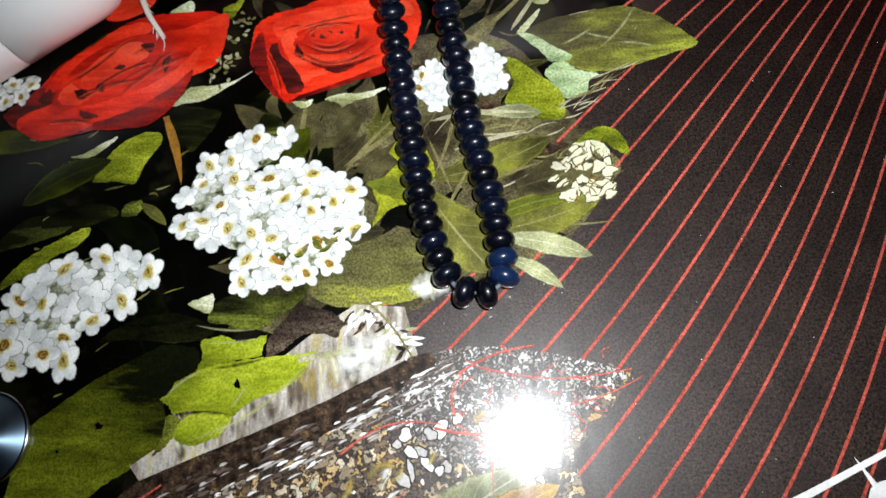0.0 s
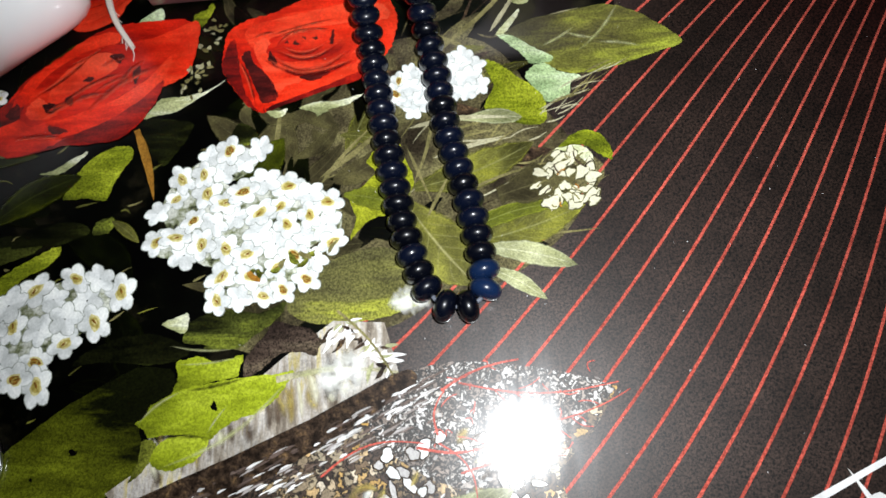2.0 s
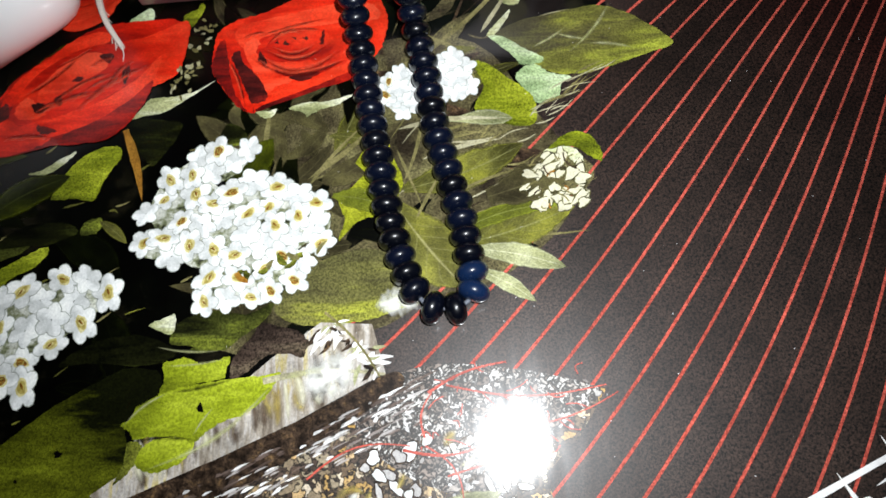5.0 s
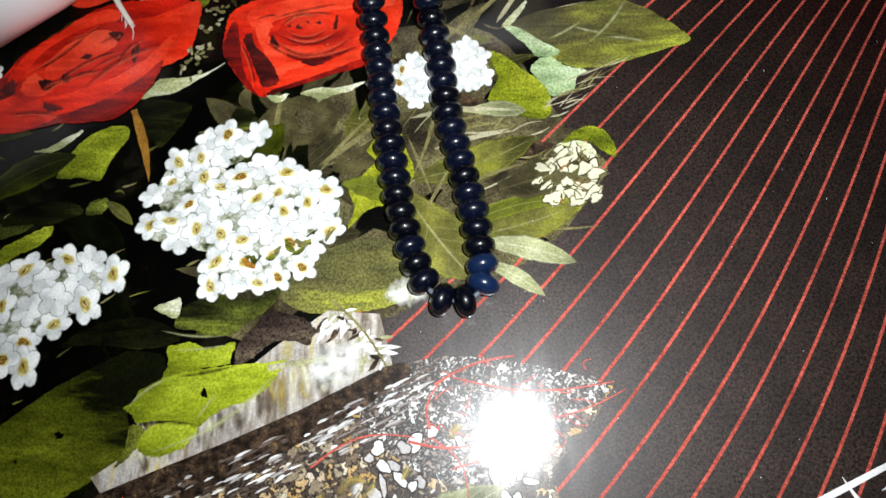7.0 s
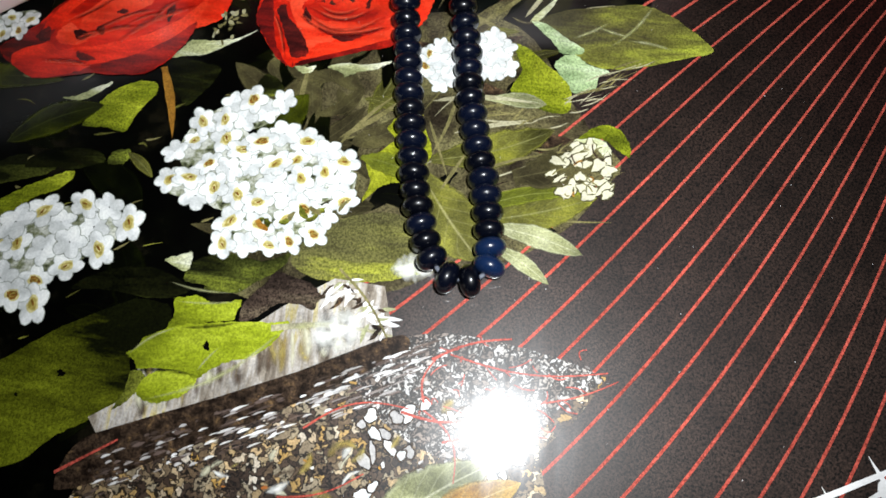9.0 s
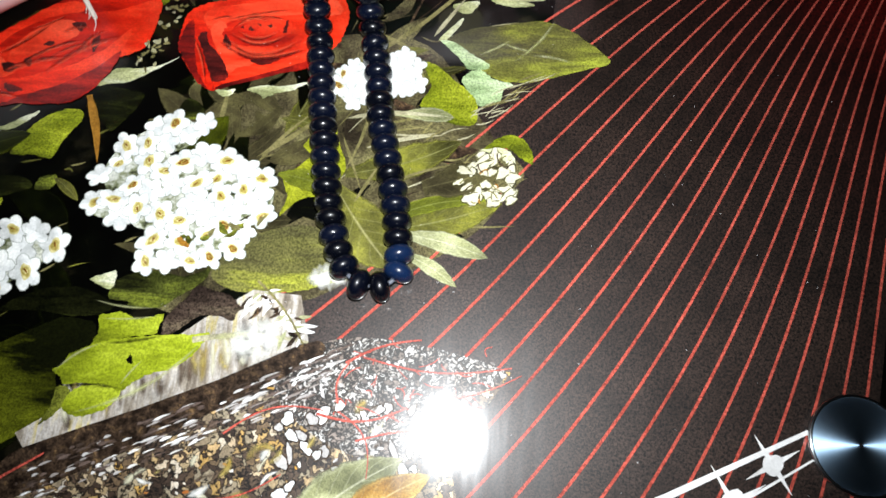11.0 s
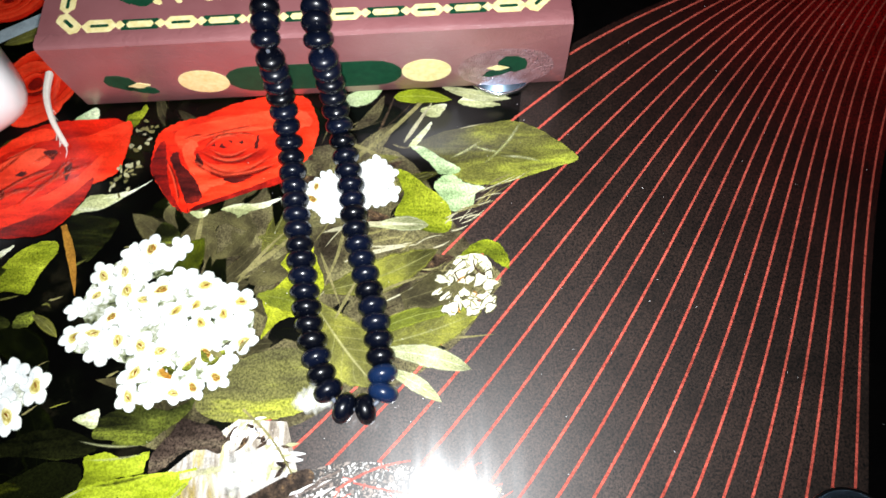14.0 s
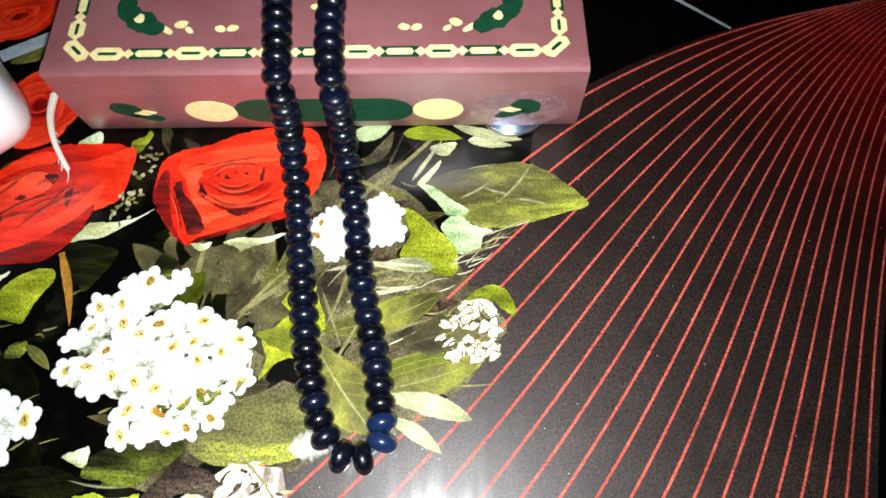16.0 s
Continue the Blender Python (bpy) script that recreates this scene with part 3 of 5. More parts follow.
for k in range(22):
    a = (36 + k * 0.9 + r.uniform(-3, 3), 119 + k * 0.85 + r.uniform(-3, 3))
    stalk(a, (a[0] + r.uniform(5, 14), a[1] + r.uniform(1, 7)), r.uniform(0.25, 0.5), r.uniform(-1, 1), r.choice((STEM, STEM_PALE)))

leaf((0, 84), (40, 100), 20, 2, OLIVE, 0.5, 0.08, 0.3)
for _ in range(22):
    x, y = r.uniform(8, 38), r.uniform(84, 118)
    a = r.uniform(-0.1, 0.8)
    ln = r.uniform(4, 16)
    stalk((x, y), (x + ln * math.cos(a), y + ln * math.sin(a)), r.uniform(0.2, 0.6), r.uniform(-1, 1), r.choice((STEM, STEM_PALE, SOIL, OLIVE, SOIL)))
leaf((-4, 98), (34, 112), 13, -2, LEAF_OLIVE, 0.5, 0.08, 0.2)
# the leaf that curls round the buds, and the lance leaves below it
leaf((6, 78), (48, 90), 13, -1.5, LEAF_OLIVE, 0.50, 0.04)
leaf((10, 82), (44, 91), 6, 2.5, LEAF_MID, 0.45)
leaf((12, 78), (44, 71), 7.5, 1.5, LEAF_PALE, 0.60, 0.03, 0.3, "slender pale printed leaf")
leaf((16, 72), (34.5, 61), 5.2, 1, LEAF_PALE, 0.55, 0.03, 0.3, "slender pale printed leaf")

LEAF_JAG = mat_mottled("printed_jagged_leaf", [(0.36, (0.10, 0.11, 0.010)), (0.5, (0.24, 0.26, 0.014)), (0.66, (0.38, 0.40, 0.03))], 60, 0.4)
# the spreading leaves under the beads
shape("printed_leaf", [(-42.0, 61.7), (-37.0, 70.1), (-26.9, 76.7), (-14.8, 79.2), (-4.5, 76.7), (-0.2, 68.9), (1.4, 63.3), (-6.3, 59.6), (-13.8, 57.4), (-22.9, 56.3), (-33.0, 56.2), (-38.8, 58.1)], LEAF_RIM, "bright printed leaf beneath the beads")
shape("printed_leaf", [(-66.0, 50.3), (-61.5, 53.6), (-55.8, 58.2), (-48.5, 60.8), (-42.6, 63.1), (-43.9, 59.3), (-49.7, 54.6), (-57.1, 49.9)], LEAF_DUSK)
leaf((-8, 96), (14, 66), 20, -1, LEAF_GOLD, 0.60, 0.04, 0.2)
shape("printed_leaf", [(-11, 122), (-15, 114), (-19, 108), (-16, 104), (-22, 98), (-24, 95), (-22, 89), (-23.5, 82), (-18, 88), (-9, 91), (-4, 100), (-8, 112)], LEAF_JAG, "jagged bright printed leaf")
leaf((-26, 97), (-8, 92), 8, 1, LEAF_MID, 0.5, 0.12, 0.2)
leaf((-28, 118), (-12, 114), 5, 1, LEAF_OLIVE, 0.5)
stalk((-34, 103), (-10, 124), 1.5, -1, STEM)
stalk((-48, 128), (-50, 106), 1.5, 0.5, STEM)
for a, b_, w, sag in (((-34, 100), (-16, 122), 1.1, 1), ((-6, 112), (2, 92), 0.8, 0), ((2, 122), (-4, 100), 1.0, 1), ((0, 88), (8, 104), 0.9, 0), ((12, 96), (36, 104), 0.9, 1)):
    stalk(a, b_, w, sag, STEM)

# green leaves among the flowers
shape("printed_leaf", [(-117.2, 100.0), (-115.5, 105.7), (-112.6, 110.9), (-108.3, 115.3), (-102.2, 118.0), (-97.2, 117.8), (-96.0, 114.3), (-99.0, 108.7), (-101.1, 104.6), (-102.9, 99.1), (-110.1, 100.0)], LEAF_SILK, "yellow-green printed leaf beside the white flowers")
shape("printed_leaf", [(-97.2, 123.3), (-93.1, 127.9), (-84.4, 127.0), (-77.1, 125.4), (-78.4, 119.4), (-82.0, 114.1), (-85.3, 110.1), (-90.9, 115.8)], LEAF_NIGHT, "deep green printed leaf in shadow")
shape("printed_leaf", [(-94.1, 127.9), (-91.4, 132.2), (-89.0, 135.2), (-82.0, 135.7), (-74.4, 137.1), (-67.4, 141.2), (-73.9, 136.2), (-83.3, 130.0), (-89.4, 129.0)], PALE_SILK, "slender pale printed leaf below the long rose")
shape("printed_leaf", [(-126.5, 109.4), (-121.8, 110.9), (-116.6, 114.4), (-111.6, 116.9), (-112.8, 114.7), (-117.8, 110.3), (-121.4, 108.8)], PALE_SILK)
shape("printed_leaf", [(-141.6, 63.1), (-137.7, 69.9), (-132.4, 75.0), (-125.1, 79.6), (-118.4, 83.2), (-115.2, 83.8), (-115.1, 81.2), (-118.8, 77.1), (-125.1, 74.0), (-128.7, 70.4), (-135.1, 66.2)], LEAF_SILK, "narrow yellow-green printed leaf by the corner flowers")
shape("printed_leaf", [(-146.2, 75.4), (-142.3, 82.9), (-135.0, 88.0), (-128.5, 87.8), (-121.0, 85.6), (-123.7, 82.2), (-132.3, 79.1), (-141.0, 76.7)], LEAF_DUSK, "dull green printed leaf in shadow")
shape("printed_leaf", [(-131.4, 84.0), (-128.6, 88.6), (-121.8, 91.8), (-110.6, 91.8), (-106.4, 88.4), (-115.0, 84.6), (-122.3, 84.5)], LEAF_NIGHT)
shape("printed_leaf", [(-105.6, 87.7), (-104.7, 91.6), (-100.1, 93.0), (-98.3, 90.6), (-100.5, 87.9), (-103.3, 87.3)], LEAF_DUSK)
shape("printed_leaf", [(-65.1, 114.8), (-63.7, 120.0), (-61.7, 124.2), (-57.1, 122.9), (-54.2, 118.5), (-51.7, 115.3), (-57.7, 116.4), (-62.0, 113.2)], LEAF_DUSK, "rounded green printed leaf above the flower head")
shape("printed_leaf", [(-41.6, 128.8), (-36.0, 130.7), (-28.5, 130.8), (-20.6, 133.0), (-24.7, 129.7), (-31.7, 127.5), (-35.4, 125.5), (-36.6, 126.9)], PALE_SILK, "pale curling printed sepal below the round rose")
shape("printed_leaf", [(-52.5, 128.1), (-48.0, 128.3), (-45.4, 129.0), (-47.1, 126.1), (-50.1, 125.8)], PALE_SILK)
shape("printed_leaf", [(-80.9, 164.9), (-80.8, 168.7), (-76.6, 170.8), (-75.5, 173.2), (-73.8, 171.3), (-75.8, 166.4), (-77.7, 163.5)], LEAF_SILK, "small yellow-green printed leaf between the roses")
shape("printed_leaf", [(-100.8, 166.9), (-98.5, 169.4), (-94.1, 172.4), (-92.1, 170.9), (-91.7, 167.1), (-89.6, 163.3), (-93.4, 161.8), (-97.4, 163.1)], TEAL_SILK, "pale bluish printed leaf beside the yarn")
leaf((-62, 104), (-46, 118), 13, -3, LEAF_DEEP, 0.5)
leaf((-140, 92), (-112, 108), 12, 2, LEAF_DEEP, 0.5)
leaf((-100, 92), (-90, 84), 4, 0.5, LEAF_OLIVE, 0.5)
leaf((-170, 112), (-128, 116), 10, 2, LEAF_DEEP, 0.5)
leaf((-150, 40), (-118, 44), 12, 2, LEAF_DEEP)
leaf((-136, 203), (-112, 214), 7, 0, LEAF_OLIVE)
leaf((-132, 151), (-100, 164), 7, 1, LEAF_DEEP, 0.5, 0.15)
for _ in range(26):
    x, y = r.uniform(-175, -70), r.uniform(20, 125)
    a = r.uniform(-0.3, 0.9)
    ln = r.uniform(2, 8)
    stalk((x, y), (x + ln * math.cos(a), y + ln * math.sin(a)), r.uniform(0.3, 0.8), r.uniform(-1, 1), r.choice((STEM, STEM, LEAF_OLIVE)))
leaf((-96, 124), (-87, 98), 3.0, 0.8, STEM_BROWN, 0.35, 0.08, 0.7)

# the big leaf by the corner disc and the jagged leaf over the bark
shape("printed_leaf", [(-124.3, -5.7), (-122.0, 19.9), (-115.5, 26.7), (-104.5, 35.2), (-92.9, 41.6), (-84.3, 45.4), (-74.8, 44.0), (-74.0, 37.3), (-79.7, 31.4), (-82.5, 27.2), (-79.7, 19.8), (-82.5, 15.2), (-90.5, 9.7), (-98.3, 4.8), (-106.6, -2.9)], LEAF_BROAD, "large deep green printed leaf")
shape("printed_leaf", [(-105.2, 46.4), (-101.2, 50.4), (-92.4, 54.2), (-82.1, 55.1), (-74.8, 52.6), (-69.9, 49.6), (-74.2, 46.8), (-83.2, 45.9), (-94.9, 47.1)], LEAF_NIGHT)
shape("printed_leaf", [(-70.8, 58.3), (-61.8, 61.7), (-50.1, 60.1), (-42.3, 63.5), (-45.4, 57.6), (-51.9, 53.2), (-56.2, 49.8), (-65.5, 51.2), (-72.5, 52.5)], LEAF_DUSK, "grey-green printed leaf with a bright edge")
shape("printed_leaf", [(-79.5, 58.0), (-75.6, 59.7), (-72.0, 61.0), (-71.4, 58.4), (-72.2, 54.9), (-76.4, 56.1)], PALE_SILK)
bm = bmesh.new()
z = layer()
flat(bm, [(-90, 11), (-84, 4), (-44, 24), (-9, 42), (-13, 56), (-28, 57), (-42, 47), (-62, 30)], z)
part("printed_bark", bm, BARK, table, "pale streaked bark under the printed leaves")
BARK_FOLD = mat_crease("printed_bark_fold", (0.05, 0.035, 0.025), (0.14, 0.10, 0.07), 0.9)
BARK_AMBER = mat_crease("printed_bark_amber", (0.30, 0.20, 0.04), (0.48, 0.40, 0.14), 0.9)
BARK_CREAM = mat_crease("printed_bark_cream", (0.55, 0.52, 0.34), (0.72, 0.70, 0.55), 0.95)
for i in range(46):
    u = r.uniform(0.14, 1.0)
    x, y = -86 + 66 * u, 7 + 30 * u + r.uniform(-1, 3)
    bm = bmesh.new()
    blade(bm, (x, y), (x + r.uniform(-4.5, -0.5), y + r.uniform(7, 15)), r.uniform(1.6, 4.6), r.uniform(-0.8, 0.8), layer(), 0.4, 0.2, 8)
    part("printed_streak", bm, (BARK_FOLD, BARK_AMBER, BARK_FOLD, BARK_CREAM)[i % 4], table)
shape("printed_leaf", [(-53.2, 47.5), (-48.5, 53.1), (-45.1, 57.4), (-35.0, 54.8), (-31.2, 51.7), (-27.4, 52.1), (-31.4, 50.1), (-32.9, 46.8), (-36.9, 48.2), (-43.6, 47.7), (-48.7, 43.4), (-53.3, 41.2)], BARK_SHADE, "dark jagged printed leaf")
shape("printed_leaf", [(-74.2, 37.2), (-72.9, 41.6), (-73.9, 46.4), (-71.0, 47.2), (-67.4, 48.0), (-64.8, 47.1), (-62.1, 46.0), (-58.2, 46.9), (-54.0, 47.9), (-55.0, 43.7), (-55.6, 41.7), (-64.4, 40.2), (-70.1, 38.5)], LEAF_JADE, "small jagged yellow-green printed leaf")
shape("printed_leaf", [(-81.0, 24.8), (-77.1, 23.9), (-78.2, 19.2), (-81.5, 15.2), (-84.0, 13.7), (-81.9, 18.8)], LEAF_OLIVEY)
shape("printed_leaf", [(-78.5, 18.9), (-77.2, 22.7), (-74.0, 25.3), (-67.4, 25.9), (-62.2, 24.5), (-63.4, 21.1), (-66.4, 18.5), (-71.9, 16.5), (-76.0, 17.0)], LEAF_JADE, "lower lobe of a jagged printed leaf")
shape("printed_leaf", [(-84.0, 29.3), (-81.1, 31.5), (-79.9, 34.3), (-71.0, 38.7), (-62.2, 40.3), (-53.3, 41.5), (-44.4, 42.2), (-39.1, 42.9), (-40.4, 39.8), (-43.8, 35.1), (-49.0, 31.4), (-54.4, 29.8), (-58.8, 27.2), (-62.4, 24.3), (-67.4, 25.9), (-74.0, 26.1), (-79.3, 25.4), (-81.3, 27.6)], LEAF_JADE, "jagged yellow-green printed leaf")
stalk((-44, 40.5), (-9, 41.5), 1.9, 2.0, STEM_PALE, 0.4)
for x, y, ax, ay in ((-61.5, 33.6, 0.9, 1.3), (-101, 22, 1.3, 0.9), (-112, 15, 0.5, 0.5)):
    bm = bmesh.new()
    blob(bm, (x, y), ax, ay, 0, layer(), int(-x), 0.3)
    part("printed_spot", bm, BLACK, table)



leaf_crease((-76.3, 17.0), (-39.7, 41.3), 2.0, -4.0, CREASE_PALE)
leaf_crease((-70.9, 38.0), (-53.3, 41.2), 1.6, -0.4, CREASE_LEAF)
leaf_crease((-80.5, 24.8), (-61.6, 24.9), 1.6, 0.8, CREASE_LEAF)
leaf_crease((-83.7, 28.7), (-71.0, 38.2), 1.2, 1.2, CREASE_PALE)
leaf_crease((-73.4, 45.7), (-54.2, 47.5), 1.0, -0.6, CREASE_PALE)
leaf_crease((-63.0, 25.8), (-57.2, 34.2), 0.9, 0.4, CREASE_PALE)
leaf_crease((-39.9, 40.5), (-24.5, 44.0), 3.0, 0.3, CREASE_PALE)
leaf_crease((-77.0, 51.5), (-56.2, 49.8), 1.0, -1.0, CREASE_PALE)
# glare on the leaf and on the bark, painted as soft white patches
leaf_crease((-12.6, 61.2), (2.4, 63.9), 10, 0, GLINT_AND_STRAW)
leaf_crease((-33.1, 37.0), (-16.8, 46.6), 16, 0, GLINT_AND_STRAW)

# feathery white sprig
sprig = tagged(holder("printed_sprig", table), "white feathery printed sprig")
for i in range(46):
    u = r.random()
    x, y = -28 + 17 * u + r.uniform(-2, 3), 56 - 12 * u + r.uniform(-2, 3)
    a, ln = r.uniform(3.6, 4.6) if i % 3 else r.uniform(-0.6, 0.3), r.uniform(2.5, 7)
    bm = bmesh.new()
    blade(bm, (x, y), (x + ln * math.cos(a), y + ln * math.sin(a)), r.uniform(0.5, 1.5), r.uniform(-0.6, 0.6), layer(), 0.4, 0.15, 5)
    part("barb", bm, SOIL if i % 4 == 3 else LEAF_PALE if i % 4 == 1 else WHITE_LINE, sprig)
bm = bmesh.new()
strip(bm, bend_line((-27, 60), (-10, 40), 1.5), 0.9, layer(), 0.6)
part("rachis", bm, STEM, sprig)


# ---- the print: dark soil, pebbles and red threads ----
bm = bmesh.new()
z = layer()
flat(bm, [(-130, -195), (-86, 4), (-46, 20), (-10, 40), (8, 44), (30, 41), (52, 36), (44, 24), (34, 14), (40, -10), (60, -195)], z)
part("printed_soil", bm, GRIT, table, "dark printed soil with pebbles")
shape("printed_gravel_patch", [(-18, 34), (-8, 41), (8, 44), (30, 41.5), (48, 37), (50, 34), (40, 27), (33, 18), (20, 8), (2, 12), (-14, 22)], GRIT_WHITE, "white printed grit with dark outlines")
shape("printed_soil_band", [(-90, 5), (-60, 18), (-30, 31), (-8, 42), (-4, 38), (-20, 28), (-50, 11), (-80, -4), (-94, -8)], SOIL, "dark printed band below the bark")
bm = bmesh.new()
for i in range(270):
    u, v = r.random(), r.random()
    x, y = -86 + 86 * u, 2 + 38 * u - 13 * v
    ln = r.uniform(1.5, 8) * (0.5 + u * 0.6)
    z = layer()
    blade(bm, (x, y), (x + ln * 0.9, y + ln * 0.42), r.uniform(0.3, 0.9), 0.2, z, 0.4, 0.15, 4)
tagged(part("printed_grass", bm, mat_islands("printed_grass_blade", [(0.0, (0.05, 0.035, 0.027)), (0.55, (0.14, 0.10, 0.085)), (0.8, (0.55, 0.54, 0.53)), (1.0, (0.85, 0.85, 0.85))]), table, "pale dashes of printed dry grass"), kind="stuff")


def pebbles(name, count, place, size, material, seed, label):
    rr = random.Random(seed)
    bm = bmesh.new()
    for i in range(count):
        x, y = place(rr)
        s = rr.uniform(*size)
        blob(bm, (x, y), s, s * rr.uniform(0.35, 0.75), rr.uniform(0, 3.14), layer(), rr.random(), 0.18, 9)
    tagged(part(name, bm, material, table, label), kind="stuff")


def bed_low(q):
    u, v = q.random(), q.random()
    return -88 + 100 * u, -2 + 32 * u - (10 + 40 * v)


def bed_right(q):
    while True:
        x, y = q.uniform(-18, 52), q.uniform(8, 43)
        if y < 43 - abs(x - 24) * 0.16 and y > 4 + max(0, x - 20) * 0.75 and y < 41 + (x + 10) * 0.4:
            return x, y


pebbles("printed_gravel", 130, bed_low, (0.3, 1.0), PEBBLE, 4, "amber, grey and white printed gravel")
pebbles("printed_gravel", 50, bed_right, (0.35, 1.0), PEBBLE_WHITE, 8, "white printed gravel")
for i in range(36):
    x, y, ax, ay, turn = r.uniform(-16, 34), r.uniform(-8, 26), r.uniform(1.0, 2.8), r.uniform(0.8, 1.9), r.uniform(0, 3)
    bm = bmesh.new()
    blob(bm, (x, y), ax + 0.45, ay + 0.45, turn, layer(), i, 0.2, 16, 1)
    blob(bm, (x, y), ax, ay, turn, layer(), i, 0.2, 16, 0)
    part("printed_stone", bm, (FLORET if i % 2 else PEBBLE_WHITE, SOIL), table)
for i in range(70):
    u, v = r.random(), r.random()
    x, y = -80 + 96 * u, -4 + 33 * u - (4 + 34 * v)
    a, ln = r.uniform(-0.3, 1.2), r.uniform(2.5, 8)
    bm = bmesh.new()
    blade(bm, (x, y), (x + ln * math.cos(a), y + ln * math.sin(a)), r.uniform(1.0, 3.6), r.uniform(-1.2, 1.2), layer(), 0.5, 0.25, 8)
    part("printed_straw", bm, (BARK_AMBER, BARK_CREAM, BARK_FOLD, BARK_AMBER, GLINT_AND_STRAW)[i % 5], table)
leaf((-12, -16), (22, 10), 16, 2, LEAF_PALE, 0.5)
leaf((2, -14), (30, 6), 12, 2, mat_leaf("printed_amber_leaf", (0.25, 0.10, 0.01), (0.46, 0.24, 0.04), (0.62, 0.46, 0.14), (0.60, 0.45, 0.20)), 0.5)
for a, b, sag, w in (((2, 24), (4, 36), 2, 1.0), ((3, 36), (25, 44), 1.6, 1.3), ((8, 38), (52, 37), -3, 0.9), ((34, 27), (55, 35), -1, 0.8), ((-30, 14), (-2, 22), 4, 0.9),
                     ((-4, 21), (22, 24), -3, 1.3), ((8, 14), (36, 18), 1.5, 0.9), ((2, 22), (12, 4), 4, 0.8), ((-34, -4), (-12, 4), -2, 0.9), ((-95, -4), (-80, 6), 0, 1.4)):
    bm = bmesh.new()
    strip(bm, bend_line(a, b, sag), w * 0.62, layer(), 0.6)
    part("printed_red_thread", bm, RED_LINE, table)
for i in range(34):
    bm = bmesh.new()
    x, y = r.uniform(-4, 46), r.uniform(18, 42)
    strip(bm, bend_line((x, y), (x + r.uniform(-7, 7), y + r.uniform(-4, 4)), r.uniform(-1.5, 1.5), 5), 0.3, layer())
    part("printed_red_fibre", bm, RED_LINE, table)


# ---- the print: roses ----
def petal(bm, c, turn, rx, ry, inner, a0, a1, z, squash_turn, steps=16):
    """A curved petal between an inner and an outer arc, laid in an ellipse."""
    uv_layer = bm.loops.layers.uv.verify()
    prev = None
    ct, st = math.cos(squash_turn), math.sin(squash_turn)
    for i in range(steps + 1):
        u = i / steps
        a = a0 + (a1 - a0) * u
        swell = math.sin(math.pi * u) ** 0.38
        pair = []
        for k, v in ((inner, 0.0), (inner + (1 - inner) * 0.5 * swell, 0.5), (inner + (1 - inner) * swell * (1 + 0.04 * math.sin(7 * a)), 1.0)):
            x, y = rx * k * math.cos(a + turn), ry * k * math.sin(a + turn)
            pair.append((bm.verts.new(((c[0] + x * ct - y * st) * MM, (c[1] + x * st + y * ct) * MM, z)), (u, v)))
        if prev:
            for q in (0, 1):
                face = bm.faces.new((prev[q][0], prev[q + 1][0], pair[q + 1][0], pair[q][0]))
                for loop, src in zip(face.loops, (prev[q], prev[q + 1], pair[q + 1], pair[q])):
                    loop[uv_layer].uv = src[1]
                face.normal_update()
                if face.normal.z < 0:
                    face.normal_flip()
        prev = pair


def rose(c, rx, ry, turn, heart, seed, label, rings=7):
    rr = random.Random(seed)
    flower = tagged(holder("printed_rose", table), label)
    bm = bmesh.new()
    blob(bm, c, rx * 0.93, ry * 0.90, turn, layer(), seed, 0.06, 40)
    part("backing", bm, FOLD, flower)
    h = Vector(heart)
    for ring in range(rings):
        f = 1 - ring / rings * 0.90
        cen = Vector(c).lerp(h, 1 - f) + Vector((rr.uniform(-1, 1), rr.uniform(-1, 1))) * 0.03 * rx
        count = 4 if ring < 2 else 3
        off = rr.uniform(0, 6)
        for k in range(count):
            a = off + 2 * math.pi * k / count
            span = 2 * math.pi / count * rr.uniform(1.15, 1.6)
            bm = bmesh.new()
            petal(bm, cen, 0, rx * f * rr.uniform(0.93, 1.06), ry * f * rr.uniform(0.93, 1.06), rr.uniform(0.35, 0.7), a, a + span, layer(), turn)
            part("petal", bm, rr.choice((PETAL_A, PETAL_B, PETAL_B, PETAL_B, PETAL_C)), flower)
    return flower


rose((-172, 150), 22, 18, 0.6, (-170, 152), 12, "red printed rose partly hidden by a white case")
rose((-120, 183), 19, 17, 0.8, (-118, 184), 15, "red printed rose between the white case and the book")
rose((-139, 226), 24, 13, 0.5, (-138, 226), 16, "red printed rose beyond the grey printed stripe")


def outline(ctrl, n=6):
    """A softly rounded closed outline through a few corners."""
    v = [Vector(p) for p in ctrl]
    m = len(v)
    pts = []
    for i in range(m):
        p0, p1, p2, p3 = v[i - 1], v[i], v[(i + 1) % m], v[(i + 2) % m]
        for k in range(n):
            t = k / n
            pts.append(0.5 * ((2 * p1) + (p2 - p0) * t + (2 * p0 - 5 * p1 + 4 * p2 - p3) * t * t + (3 * p1 - p0 - 3 * p2 + p3) * t ** 3))
    return pts


def petal_shape(flower, ctrl, material):
    pts = [p + Vector((math.sin(p.y * 2.3 + p.x) + math.sin(p.y * 5.1), math.sin(p.x * 2.7 - p.y) + math.sin(p.x * 5.7))) * 0.17 for p in outline(ctrl)]
    lo = Vector((min(p.x for p in pts), min(p.y for p in pts)))
    hi = Vector((max(p.x for p in pts), max(p.y for p in pts)))
    bm = bmesh.new()
    flat(bm, pts, layer(), 0, [((p.x - lo.x) / (hi.x - lo.x), (p.y - lo.y) / (hi.y - lo.y)) for p in pts])
    return part("petal", bm, material, flower)


